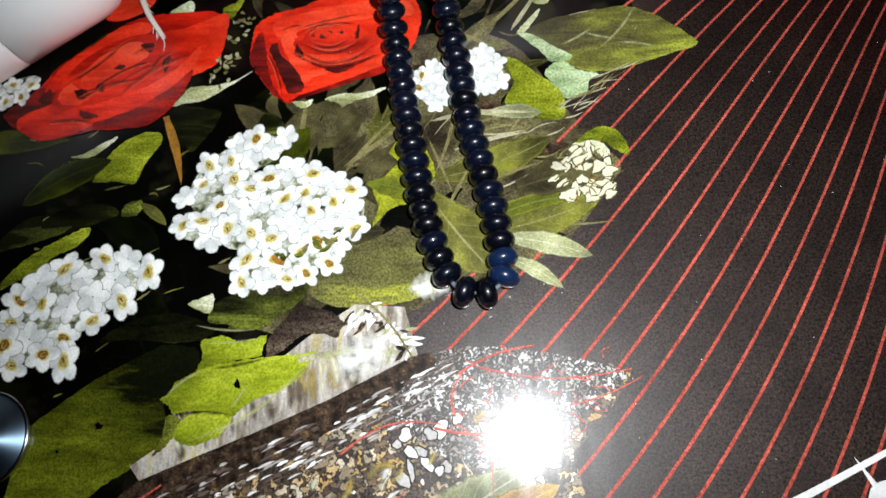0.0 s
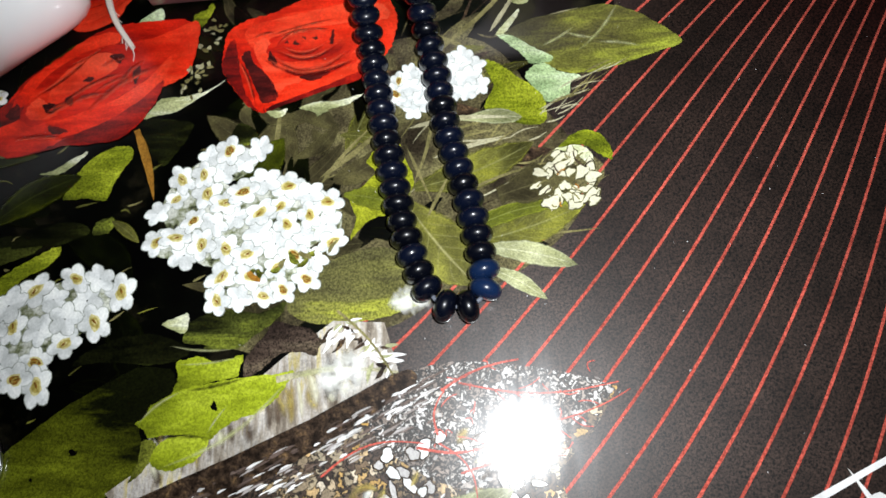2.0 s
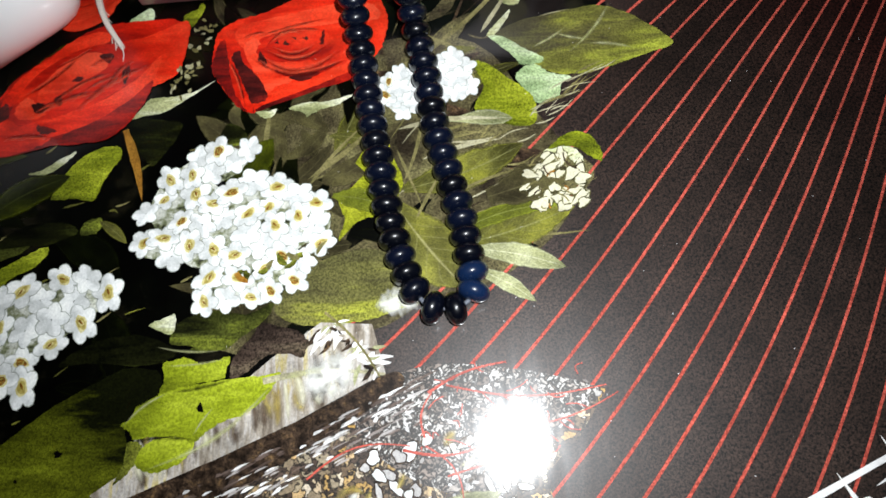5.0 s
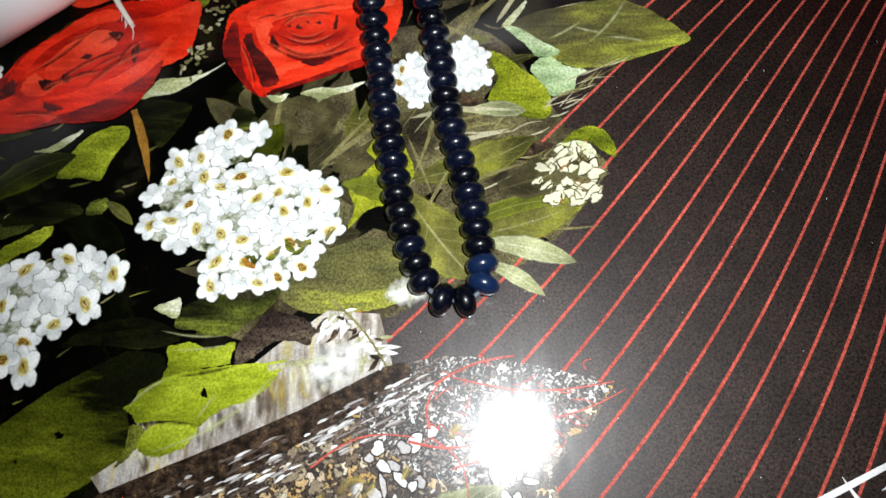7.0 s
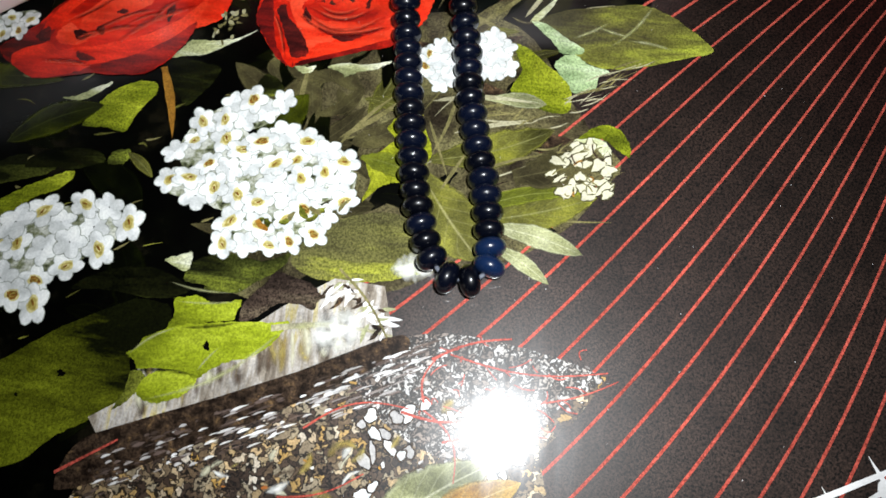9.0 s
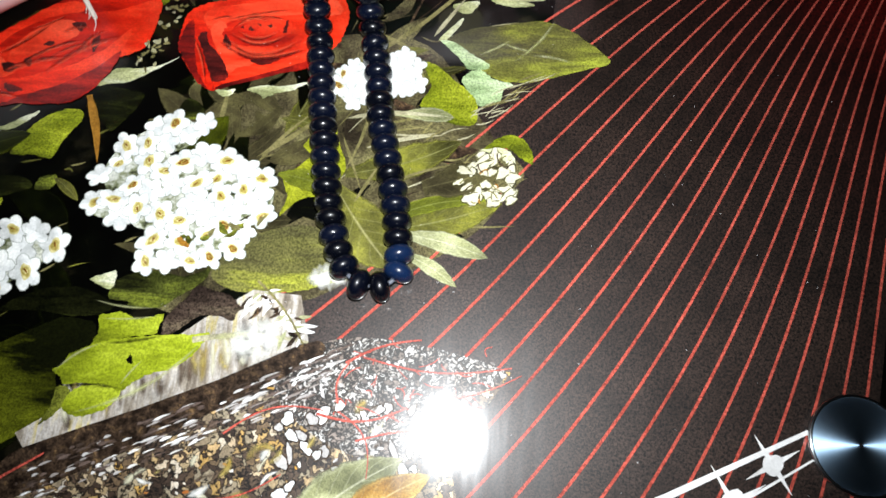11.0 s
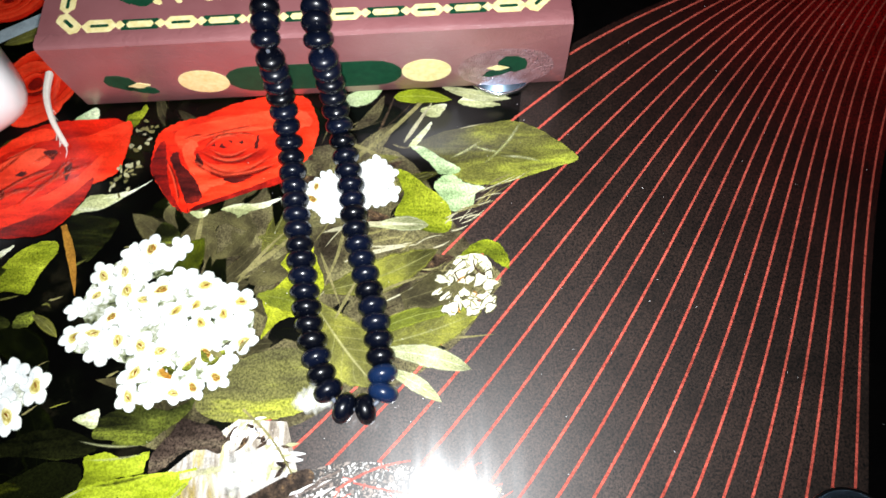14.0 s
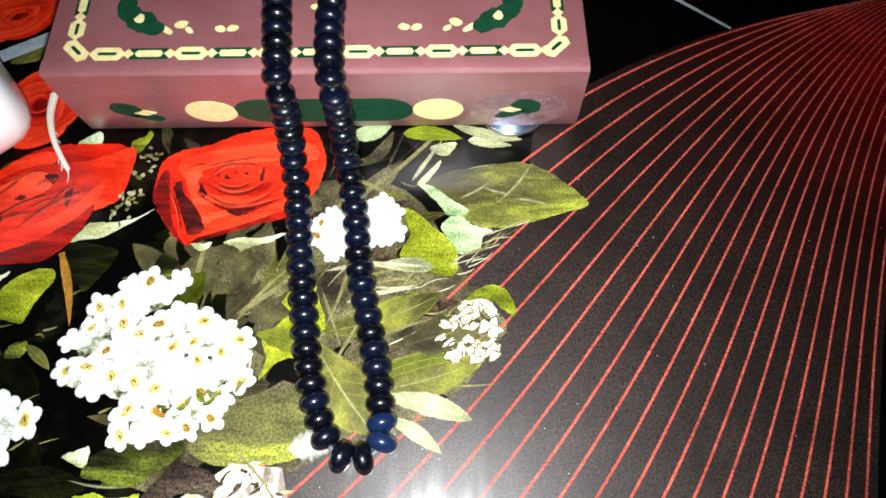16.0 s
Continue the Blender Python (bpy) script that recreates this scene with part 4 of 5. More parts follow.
def crease(flower, a, b, width, bend, material):
    """A dark fold between two petals, tapered at both ends."""
    bm = bmesh.new()
    blade(bm, a, b, width * 2.2, bend, layer(), 0.5, 0.25, 16)
    part("crease", bm, material, flower)
    bm = bmesh.new()
    side = Vector((a[1] - b[1], b[0] - a[0])).normalized() * width * (-0.8 if bend > 0 else 0.8)
    blade(bm, (a[0] + side.x, a[1] + side.y), (b[0] + side.x, b[1] + side.y), width * 1.8, bend, layer(), 0.5, 0.25, 16)
    part("lip", bm, CREASE_LIGHT, flower)


long_rose = tagged(holder("printed_rose", table), "long half-open red printed rose")
petal_shape(long_rose, [(-153.5, 127.5), (-144.6, 135.3), (-137.2, 146.3), (-126.9, 154.7), (-117.0, 162.5), (-108.2, 166.1), (-98.1, 166.9), (-85.9, 167.2), (-79.7, 162.7), (-81.3, 147.5), (-88.1, 142.8), (-90.5, 134.8), (-95.8, 125.8), (-103.7, 120.2), (-120.9, 119.1), (-137.3, 115.8), (-145.9, 119.6), (-151.9, 123.7)], SILK_DEEP)
petal_shape(long_rose, [(-102.2, 157.4), (-90.8, 161.4), (-81.0, 165.8), (-78.3, 163.5), (-78.5, 155.7), (-80.2, 145.4), (-85.2, 141.5), (-90.1, 140.3), (-88.6, 149.8), (-93.6, 155.4)], SILK_SCARLET)
petal_shape(long_rose, [(-153.1, 127.3), (-144.5, 134.9), (-137.0, 143.1), (-136.8, 135.6), (-137.3, 130.1), (-136.8, 123.0), (-144.8, 121.7), (-151.5, 123.7)], SILK_CRIMSON)
petal_shape(long_rose, [(-141.4, 134.7), (-136.5, 145.8), (-126.9, 154.2), (-116.9, 162.2), (-106.7, 162.6), (-109.0, 157.2), (-122.2, 150.9), (-131.0, 143.2), (-136.6, 135.6)], SILK_SCARLET)
petal_shape(long_rose, [(-136.6, 135.6), (-129.8, 147.8), (-117.0, 156.5), (-104.7, 158.2), (-91.2, 160.2), (-86.8, 153.6), (-91.9, 146.2), (-100.5, 139.4), (-113.1, 131.1), (-130.2, 127.5), (-136.9, 130.0)], SILK_RED)
petal_shape(long_rose, [(-128.7, 136.8), (-127.2, 144.2), (-121.2, 150.8), (-113.8, 155.1), (-107.3, 153.6), (-105.9, 149.3), (-109.0, 146.2), (-116.7, 141.3), (-121.1, 137.7), (-125.7, 135.7)], SILK_SHEEN)
petal_shape(long_rose, [(-135.7, 134.0), (-132.5, 138.3), (-128.9, 135.9), (-124.6, 131.6), (-129.0, 129.6), (-134.2, 130.3)], SILK_SHEEN)
petal_shape(long_rose, [(-148.3, 124.4), (-137.7, 130.1), (-133.1, 127.2), (-126.5, 129.1), (-119.8, 130.3), (-105.9, 135.6), (-95.1, 143.2), (-87.2, 152.0), (-88.7, 142.8), (-94.0, 135.0), (-104.9, 128.5), (-116.7, 123.4), (-129.0, 120.9), (-137.8, 116.2), (-145.2, 119.1)], SILK_SCARLET)
petal_shape(long_rose, [(-117.2, 123.0), (-104.9, 128.9), (-94.6, 136.4), (-89.1, 142.4), (-90.5, 134.8), (-95.8, 126.3), (-103.7, 120.6), (-113.3, 120.2)], SILK_CRIMSON)
petal_shape(long_rose, [(-146.6, 121.3), (-137.2, 123.0), (-129.0, 121.4), (-121.3, 121.9), (-126.6, 118.7), (-137.4, 116.0), (-144.5, 118.6)], SILK_RED)
petal_shape(long_rose, [(-130.0, 135.5), (-126.7, 135.8), (-124.1, 133.4), (-127.0, 131.8), (-129.1, 132.8)], SILK_FOLD)
petal_shape(long_rose, [(-122.7, 136.9), (-121.0, 138.6), (-119.3, 135.4), (-121.1, 134.6)], SILK_FOLD)
petal_shape(long_rose, [(-127.0, 127.3), (-122.5, 126.3), (-119.5, 124.8), (-123.2, 123.7), (-125.7, 124.7)], SILK_FOLD)
petal_shape(long_rose, [(-109.3, 153.7), (-104.1, 153.9), (-105.6, 150.2)], SILK_FOLD)
petal_shape(long_rose, [(-100.3, 146.7), (-97.7, 148.4), (-98.2, 142.4), (-99.2, 141.6)], SILK_FOLD)
petal_shape(long_rose, [(-117.6, 144.4), (-114.5, 145.6), (-113.5, 144.2), (-115.8, 143.4)], SILK_FOLD)
petal_shape(long_rose, [(-142.6, 132.5), (-139.0, 136.4), (-137.5, 130.9), (-140.6, 130.2)], SILK_FOLD)
crease(long_rose, (-134.8, 137.5), (-115.2, 155.0), 0.9, -1.2, CREASE)
crease(long_rose, (-115.1, 131.2), (-88.3, 149.7), 1.3, 3.0, CREASE)
crease(long_rose, (-130.6, 129.7), (-104.5, 139.6), 1.1, 2.6, CREASE)
crease(long_rose, (-125.3, 133.5), (-102.0, 147.2), 0.9, 2.4, CREASE)
crease(long_rose, (-139.1, 122.7), (-119.5, 122.2), 0.9, 1.0, CREASE)
crease(long_rose, (-112.7, 149.2), (-102.8, 153.3), 0.9, 0.6, CREASE)
crease(long_rose, (-104.4, 141.4), (-96.1, 151.5), 1.0, 1.6, CREASE)
crease(long_rose, (-124.1, 149.8), (-110.8, 158.0), 0.5, -0.6, CREASE)
crease(long_rose, (-114.2, 138.3), (-100.2, 145.7), 0.7, 1.2, CREASE)
crease(long_rose, (-129.4, 131.9), (-119.8, 136.3), 0.7, 1.0, CREASE)
round_rose = tagged(holder("printed_rose", table), "round open red printed rose beneath the beads")
petal_shape(round_rose, [(-68.8, 145.2), (-68.8, 153.6), (-67.6, 160.6), (-61.6, 164.8), (-52.3, 167.3), (-44.0, 171.4), (-36.0, 174.0), (-24.7, 175.7), (-14.9, 174.4), (-10.5, 167.2), (-9.3, 160.5), (-10.4, 152.4), (-13.5, 147.2), (-20.5, 142.6), (-22.5, 139.0), (-35.7, 134.8), (-48.7, 129.9), (-53.2, 127.7), (-58.0, 129.7), (-63.0, 135.6)], SILK_SCARLET)
petal_shape(round_rose, [(-68.8, 145.2), (-68.2, 152.9), (-65.4, 157.1), (-63.3, 148.0), (-59.7, 139.2), (-53.1, 128.5), (-56.2, 128.5), (-60.4, 132.2), (-65.2, 139.1)], SILK_CRIMSON)
petal_shape(round_rose, [(-63.1, 146.9), (-61.8, 150.8), (-58.6, 141.8), (-55.3, 134.5), (-53.4, 128.1), (-55.9, 128.9), (-60.4, 136.5)], SILK_RED)
petal_shape(round_rose, [(-62.1, 159.5), (-57.2, 163.2), (-46.2, 165.5), (-36.2, 167.6), (-22.0, 170.3), (-13.4, 167.1), (-12.8, 161.7), (-25.1, 161.2), (-39.3, 160.0), (-51.1, 157.4), (-58.5, 153.1)], SILK_SHEEN)
petal_shape(round_rose, [(-58.4, 152.2), (-55.2, 157.3), (-49.6, 150.5), (-39.3, 146.2), (-27.5, 147.6), (-20.0, 152.2), (-19.7, 146.1), (-29.0, 143.7), (-40.4, 139.5), (-44.6, 135.1), (-49.0, 134.2), (-53.5, 142.4)], SILK_SHEEN)
petal_shape(round_rose, [(-47.0, 143.8), (-35.1, 144.5), (-22.7, 149.2), (-21.7, 146.1), (-28.9, 142.8), (-36.4, 139.2), (-42.5, 140.8)], SILK_RED)
petal_shape(round_rose, [(-49.0, 134.2), (-45.0, 137.7), (-34.4, 139.2), (-22.2, 145.2), (-21.6, 141.2), (-32.1, 137.1), (-43.7, 133.0), (-51.6, 129.8)], SILK_SCARLET)
petal_shape(round_rose, [(-62.4, 149.8), (-60.0, 152.2), (-57.8, 146.8), (-53.5, 142.4), (-48.9, 133.7), (-53.5, 131.1), (-56.3, 135.7), (-59.6, 143.1)], SILK_FOLD)
petal_shape(round_rose, [(-51.4, 129.8), (-43.3, 133.0), (-32.1, 137.1), (-22.0, 141.2), (-22.4, 138.1), (-35.6, 134.0), (-48.6, 129.3), (-52.3, 128.1)], SILK_CRIMSON)
petal_shape(round_rose, [(-42.1, 140.8), (-36.3, 141.8), (-31.6, 141.9), (-37.1, 138.7)], SILK_FOLD)
petal_shape(round_rose, [(-54.0, 152.3), (-50.6, 156.5), (-41.1, 158.5), (-31.6, 157.8), (-27.5, 154.2), (-29.7, 149.1), (-37.4, 146.7), (-47.5, 147.0), (-52.1, 148.7)], SILK_RED)
petal_shape(round_rose, [(-51.2, 152.8), (-47.9, 156.1), (-40.2, 157.6), (-33.1, 156.4), (-31.1, 153.6), (-34.2, 149.9), (-42.9, 148.8), (-48.8, 150.1)], SILK_SCARLET)
petal_shape(round_rose, [(-48.1, 153.8), (-44.8, 156.1), (-38.8, 156.7), (-34.9, 154.9), (-36.2, 152.2), (-42.1, 151.1), (-46.2, 151.7)], SILK_RED)
petal_shape(round_rose, [(-53.3, 148.6), (-52.6, 151.4), (-50.9, 148.7), (-49.7, 146.0), (-51.8, 146.4)], SILK_FOLD)
petal_shape(round_rose, [(-32.3, 153.6), (-31.6, 157.8), (-30.9, 158.7), (-30.8, 154.6), (-31.4, 152.7)], SILK_FOLD)
petal_shape(round_rose, [(-45.3, 153.8), (-43.9, 155.2), (-42.8, 153.4)], SILK_FOLD)
petal_shape(round_rose, [(-42.0, 156.2), (-40.4, 156.5), (-40.7, 155.5)], SILK_FOLD)
petal_shape(round_rose, [(-38.3, 156.0), (-36.7, 156.3), (-36.9, 154.9)], SILK_FOLD)
petal_shape(round_rose, [(-47.9, 154.7), (-47.2, 155.6), (-46.7, 154.0)], SILK_FOLD)
crease(round_rose, (-54.0, 150.4), (-23.9, 151.0), 1.2, -8, CREASE)
crease(round_rose, (-52.3, 152.3), (-27.9, 153.7), 1.0, -5.5, CREASE)
crease(round_rose, (-49.7, 153.3), (-32.4, 154.1), 0.9, -4, CREASE)
crease(round_rose, (-57.3, 150.4), (-22.2, 146.5), 1.1, -7, CREASE)
crease(round_rose, (-50.9, 153.7), (-37.0, 158.1), 0.8, 3, CREASE)
crease(round_rose, (-59.3, 157.3), (-51.0, 159.3), 0.7, 0.6, CREASE)
crease(round_rose, (-50.7, 157.4), (-30.9, 158.7), 0.7, 1.6, CREASE)
crease(round_rose, (-44.2, 141.2), (-22.6, 146.5), 0.9, -1.2, CREASE)
crease(round_rose, (-64.1, 150.3), (-56.0, 129.3), 0.6, 1.0, CREASE)
crease(round_rose, (-55.2, 157.3), (-29.5, 163.5), 0.6, 0.5, CREASE)
bm = bmesh.new()
strip(bm, [(-150, 200), (-136, 208), (-122, 216), (-108, 226)], 6, layer())
part("printed_stripe", bm, mat_mottled("printed_grey_blue", [(0.3, (0.30, 0.38, 0.42)), (0.7, (0.42, 0.50, 0.54))], 80, 0.1), table, "pale grey-blue printed stripe")


# ---- the print: white flower heads, floret by floret ----
FLORET_THROAT = mat_mottled("printed_yellow_throat", [(0.3, (0.52, 0.44, 0.14)), (0.7, (0.74, 0.68, 0.36))], 500, 0.12)


FLORET_EDGE = mat_mottled("printed_petal_edge", [(0.35, (0.17, 0.19, 0.14)), (0.62, (0.50, 0.53, 0.50))], 300, 0.12)


def floret_mesh(seed):
    rr = random.Random(seed)
    bm = bmesh.new()
    turns = [2 * math.pi * k / 5 + rr.uniform(-0.12, 0.12) for k in range(5)]
    for k, a in enumerate(turns):
        blob(bm, (2.5 * math.cos(a), 2.5 * math.sin(a)), 2.5, 2.08, a, 0.0, k, 0.05, 12, 4)
    for k, a in enumerate(turns):
        blob(bm, (2.5 * math.cos(a), 2.5 * math.sin(a)), 2.28, 1.84, a, 0.0000002 + 0.00000005 * k, k, 0.05, 12)
    if seed % 5 < 3:
        blob(bm, (0, 0), 2.0, 1.65, 0, 0.0000006, rr.random(), 0.16, 12, 3)
        blob(bm, (0, 0), 1.5, 1.15, 0, 0.0000007, rr.random(), 0.16, 12, 1 if seed % 3 else 2)
        blob(bm, (0.15, 0.05), 0.9, 0.62, 0.3, 0.0000008, rr.random(), 0.2, 10, 3 if seed % 2 else 1)
        blob(bm, (0.3, 0.0), 0.8, 0.35, 0.4, 0.0000009, rr.random(), 0.2, 9, 2)
    me = bpy.data.meshes.new("floret")
    bm.to_mesh(me)
    bm.free()
    for m in (FLORET, FLORET_EYE, FLORET_CORE, FLORET_THROAT, FLORET_EDGE):
        me.materials.append(m)
    return me


FLORETS = [floret_mesh(i) for i in range(12)]


def flower_head(label, ovals, gap, size, seed, back=True, kinds=None):
    """A flat head of small five-petalled white flowers filling the given ovals (x, y, rx, ry, turn)."""
    rr = random.Random(seed)
    head = tagged(holder("printed_flower_head", table), label)
    if back:
        bm = bmesh.new()
        for x, y, ax, ay, turn in ovals:
            blob(bm, (x, y), ax * 0.92, ay * 0.9, turn, layer(), rr.random(), 0.08, 30)
        part("shade", bm, mat_back, head)
    done = []
    for _ in range(2600):
        x, y, ax, ay, turn = rr.choice(ovals)
        a, q = rr.uniform(0, 6.28), math.sqrt(rr.random())
        px, py = ax * q * math.cos(a), ay * q * math.sin(a)
        p = Vector((x + px * math.cos(turn) - py * math.sin(turn), y + px * math.sin(turn) + py * math.cos(turn)))
        if any((p - o).length < gap for o in done):
            continue
        done.append(p)
        ob = new("floret", rr.choice(kinds or FLORETS))
        s = size * rr.uniform(0.85, 1.12)
        LAYER[0] += 3
        under(ob, head, Matrix.LocRotScale((p.x * MM, p.y * MM, layer()), Euler((0, 0, rr.uniform(0, 6.28))), (s, s * rr.uniform(0.72, 0.95), 1)))
    return head


mat_back = mat_mottled("printed_petal_shade", [(0.36, (0.012, 0.014, 0.005)), (0.46, (0.20, 0.22, 0.12)), (0.58, (0.62, 0.63, 0.56))], 240, 0.2)
flower_head("large head of small white printed flowers with yellow eyes", ((-53, 88, 25, 15, 0.1), (-66, 108, 15, 6.5, 0.35), (-72, 94, 13, 14, 0), (-50, 71, 17, 7, 0.25), (-78, 83, 8, 6, 0), (-32, 88, 6, 8, 0)), 6.1, 1.12, 3)
for k in range(12):
    x, y = -52 + k * 1.9 + r.uniform(-2, 2), 71 + k * 0.5 + r.uniform(-2.5, 2.5)
    stalk((x, y), (x + r.uniform(-5, 5), y + r.uniform(1, 5)), r.uniform(0.8, 2.2), r.uniform(-1, 1), r.choice((STEM, LEAF_OLIVEY, LEAF_DUSK, STEM_BROWN)))
flower_head("head of small white printed flowers by the table corner", ((-117, 60, 20, 11, 0.35), (-104, 68, 12, 6, -0.2), (-131, 50, 14, 10, 0.6), (-118, 45, 5, 6, 0)), 7.0, 1.3, 4)
flower_head("small white printed flowers beneath the bead strands", ((-4, 133, 6, 9, 0), (10, 138, 9, 8, -0.4)), 4.3, 0.9, 6, True, [FLORETS[i] for i in (3, 4, 8, 9, 9, 3, 4, 0)])
flower_head("pale white printed flowers beside the red rose", ((-152, 137, 9, 4.5, 0.4),), 5.0, 0.9, 9)
sprays = tagged(holder("printed_seed_head", table), "dull cream printed seed heads between the roses")
for i in range(34):
    bm = bmesh.new()
    t_ = r.random()
    blob(bm, (-79 + 7 * t_ + r.uniform(-4, 4), 135 + 32 * t_ + r.uniform(-3, 3)), r.uniform(0.5, 1.5), r.uniform(0.4, 0.9), r.uniform(0, 3), layer(), i, 0.25, 9)
    part("seed", bm, r.choice((STEM_PALE, STEM, CREAM)), sprays)

leaf((22, 94), (48, 102), 13, 0, LEAF_SHADOW, 0.5, 0.15, 0.5)
LEAF_BUD = mat_mottled("printed_bud_shade", [(0.35, (0.02, 0.018, 0.008)), (0.65, (0.14, 0.13, 0.05))], 300, 0.3)
buds = tagged(holder("printed_bud_head", table), "cluster of cream printed buds")
for i in range(28):
    bm = bmesh.new()
    a, q = r.uniform(0, 6.28), math.sqrt(r.random())
    x, y, ax, ay, turn = 43.5 + 10 * q * math.cos(a) + 2.5 * math.sin(i), 98.5 + 9 * q * math.sin(a), r.uniform(1.2, 3.2), r.uniform(0.8, 1.9), r.uniform(-0.4, 1.6)
    blob(bm, (x, y), ax + 0.4, ay + 0.4, turn, layer(), i, 0.2, 12, 1)
    blob(bm, (x, y), ax, ay, turn, layer(), i, 0.34, 14)
    part("bud", bm, (CREAM, LEAF_BUD), buds)
for i in range(16):
    a, q = r.uniform(0, 6.28), math.sqrt(r.random())
    x, y = 42 + 9 * q * math.cos(a), 98 + 9 * q * math.sin(a)
    bm = bmesh.new()
    strip(bm, bend_line((x, y), (x + r.uniform(-4, 4), y + r.uniform(-4, 4)), 0.5, 4), 0.5, layer())
    part("stalk", bm, r.choice((STEM, SOIL, STEM_BROWN)), buds)

# white sparkle strokes by the corner
bm = bmesh.new()
strip(bm, [(60, -12), (95, 4), (136, 23.5)], 2.6, layer(), 0.45)
strip(bm, [(96, -8), (114, 3), (140, 18)], 1.2, layer(), 0.4)
for cx, cy, s in ((125, 14, 1.0), (113, 3.5, 1.2)):
    for k in range(4):
        a = 0.5 + k * math.pi / 2
        strip(bm, [(cx, cy), (cx + 9 * s * math.cos(a), cy + 9 * s * math.sin(a))], 2.0, layer(), 0.05)
    blob(bm, (cx, cy), 3.2 * s, 2.6 * s, 0.5, layer(), cx, 0.1, 16)
part("printed_sparkle", bm, WHITE_LINE, table, "white printed sparkles and stroke")
bm = bmesh.new()
strip(bm, [(112, 250), (128, 238.5), (146, 225)], 2.2, layer(), 0.5)
part("printed_stroke", bm, mat_mottled("printed_grey_stroke", [(0.3, (0.24, 0.30, 0.32)), (0.7, (0.36, 0.42, 0.44))], 200, 0.1), table, "pale printed stroke on black")

# dust and fine scratches on the gloss
bm = bmesh.new()
zd = layer() + 0.00004
for i in range(150):
    x, y = r.uniform(-60, 215), r.uniform(-5, 235)
    blob(bm, (x, y), r.uniform(0.05, 0.20), r.uniform(0.04, 0.14), r.uniform(0, 3), zd, i, 0.3, 6)
tagged(part("dust", bm, DUST, table, "pale dust specks"), kind="stuff")


# ---- polished metal discs that carry the glass ----
def mat_steel():
    n = Nodes("turned_steel")
    n.put(n.shader, "Anisotropic", 0.97)
    n.put(n.shader, "Anisotropic Rotation", 0.25)
    tangent = n.nt.nodes.new("ShaderNodeTangent")
    tangent.direction_type, tangent.axis = "RADIAL", "Z"
    n.put(n.shader, "Tangent", tangent.outputs[0])
    sep = n.add("ShaderNodeVectorMath", Vector=n.coords.outputs["Object"])
    sep.operation = "LENGTH"
    rings = n.noise(2600, 2, sep.outputs["Value"])
    n.bump(rings, 0.05, 0.00005)
    return n.done(n.ramp(n.noise(90, 4), [(0.3, (0.40, 0.60, 0.82)), (0.7, (0.54, 0.74, 0.92))]), 0.58, 1.0)


STEEL = mat_steel()
STEEL_RIM = mat_plain("steel_rim", (0.55, 0.57, 0.60), (0.70, 0.72, 0.74), 0.18, 200, 1.0)


def turned(bm, profile, n=64):
    """A solid of revolution from (radius, height) pairs, in millimetres."""
    rows = []
    for rad, h in profile:
        rows.append([bm.verts.new((rad * MM * math.cos(2 * math.pi * i / n), rad * MM * math.sin(2 * math.pi * i / n), h * MM)) for i in range(n)])
    for lo, hi in zip(rows, rows[1:]):
        for i in range(n):
            bm.faces.new((lo[i], lo[(i + 1) % n], hi[(i + 1) % n], hi[i])).smooth = True
    bm.faces.new(rows[-1])
    bm.faces.new(list(reversed(rows[0])))


def disc(x, y, turn, label):
    ob = tagged(holder("metal_disc", None, pose(x * MM, y * MM, 0.0009, 0, 0, turn)), label, "metal disc", "steel discs on the tabletop")
    for name, prof, material in (("rim", ((14.0, -1.0), (14.2, 0.5), (13.9, 0.9), (13.3, 1.0), (13.2, 0.4)), STEEL_RIM),
                                 ("face", ((13.2, -0.6), (13.2, 0.82), (3.0, 0.90), (0.35, 0.92)), STEEL),
                                 ("dimple", ((0.6, 0.5), (0.6, 0.93), (0.2, 0.95)), TABLE_EDGE)):
        bm = bmesh.new()
        turned(bm, prof)
        o = part(name, bm, material, None)
        o.parent, o.matrix_parent_inverse = ob, Matrix()
    return ob


disc(149.5, 20.5, 20, "turned bluish steel disc with a bright rim on the glass")
disc(-134.5, 18, 75, "turned bluish steel disc beside the printed leaf")


# ---- the book ----
LEATHER_N = Nodes("brown_rose_cover")
crease = LEATHER_N.noise(900, 5)
LEATHER_N.bump(crease, 0.12, 0.0003)
COVER = LEATHER_N.done(LEATHER_N.mix(LEATHER_N.ramp(LEATHER_N.noise(45, 5), [(0.3, (0, 0, 0)), (0.7, (1, 1, 1))]), (0.195, 0.068, 0.072), (0.250, 0.098, 0.102)), 0.48, coat=0.15, coat_rough=0.28, spec=0.3)
WRAP_N = Nodes("wrapped_spine_cover")
WRAP_N.bump(WRAP_N.noise(170, 5, rough=0.65, warp=1.6), 0.5, 0.0008)
SPINE_COVER = WRAP_N.done(WRAP_N.ramp(WRAP_N.noise(45, 5), [(0.3, (0.205, 0.072, 0.076)), (0.7, (0.265, 0.105, 0.108))]), 0.42, coat=1.0, coat_rough=0.36, spec=0.5)
GOLD = mat_plain("gold_ink", (0.70, 0.57, 0.22), (0.90, 0.80, 0.44), 0.45, 500)
GREEN = mat_plain("dark_green_ink", (0.004, 0.035, 0.016), (0.008, 0.060, 0.028), 0.6, 300, spec=0.12)
PAGES = mat_plain("page_edges", (0.60, 0.55, 0.42), (0.72, 0.68, 0.56), 0.8, 700)

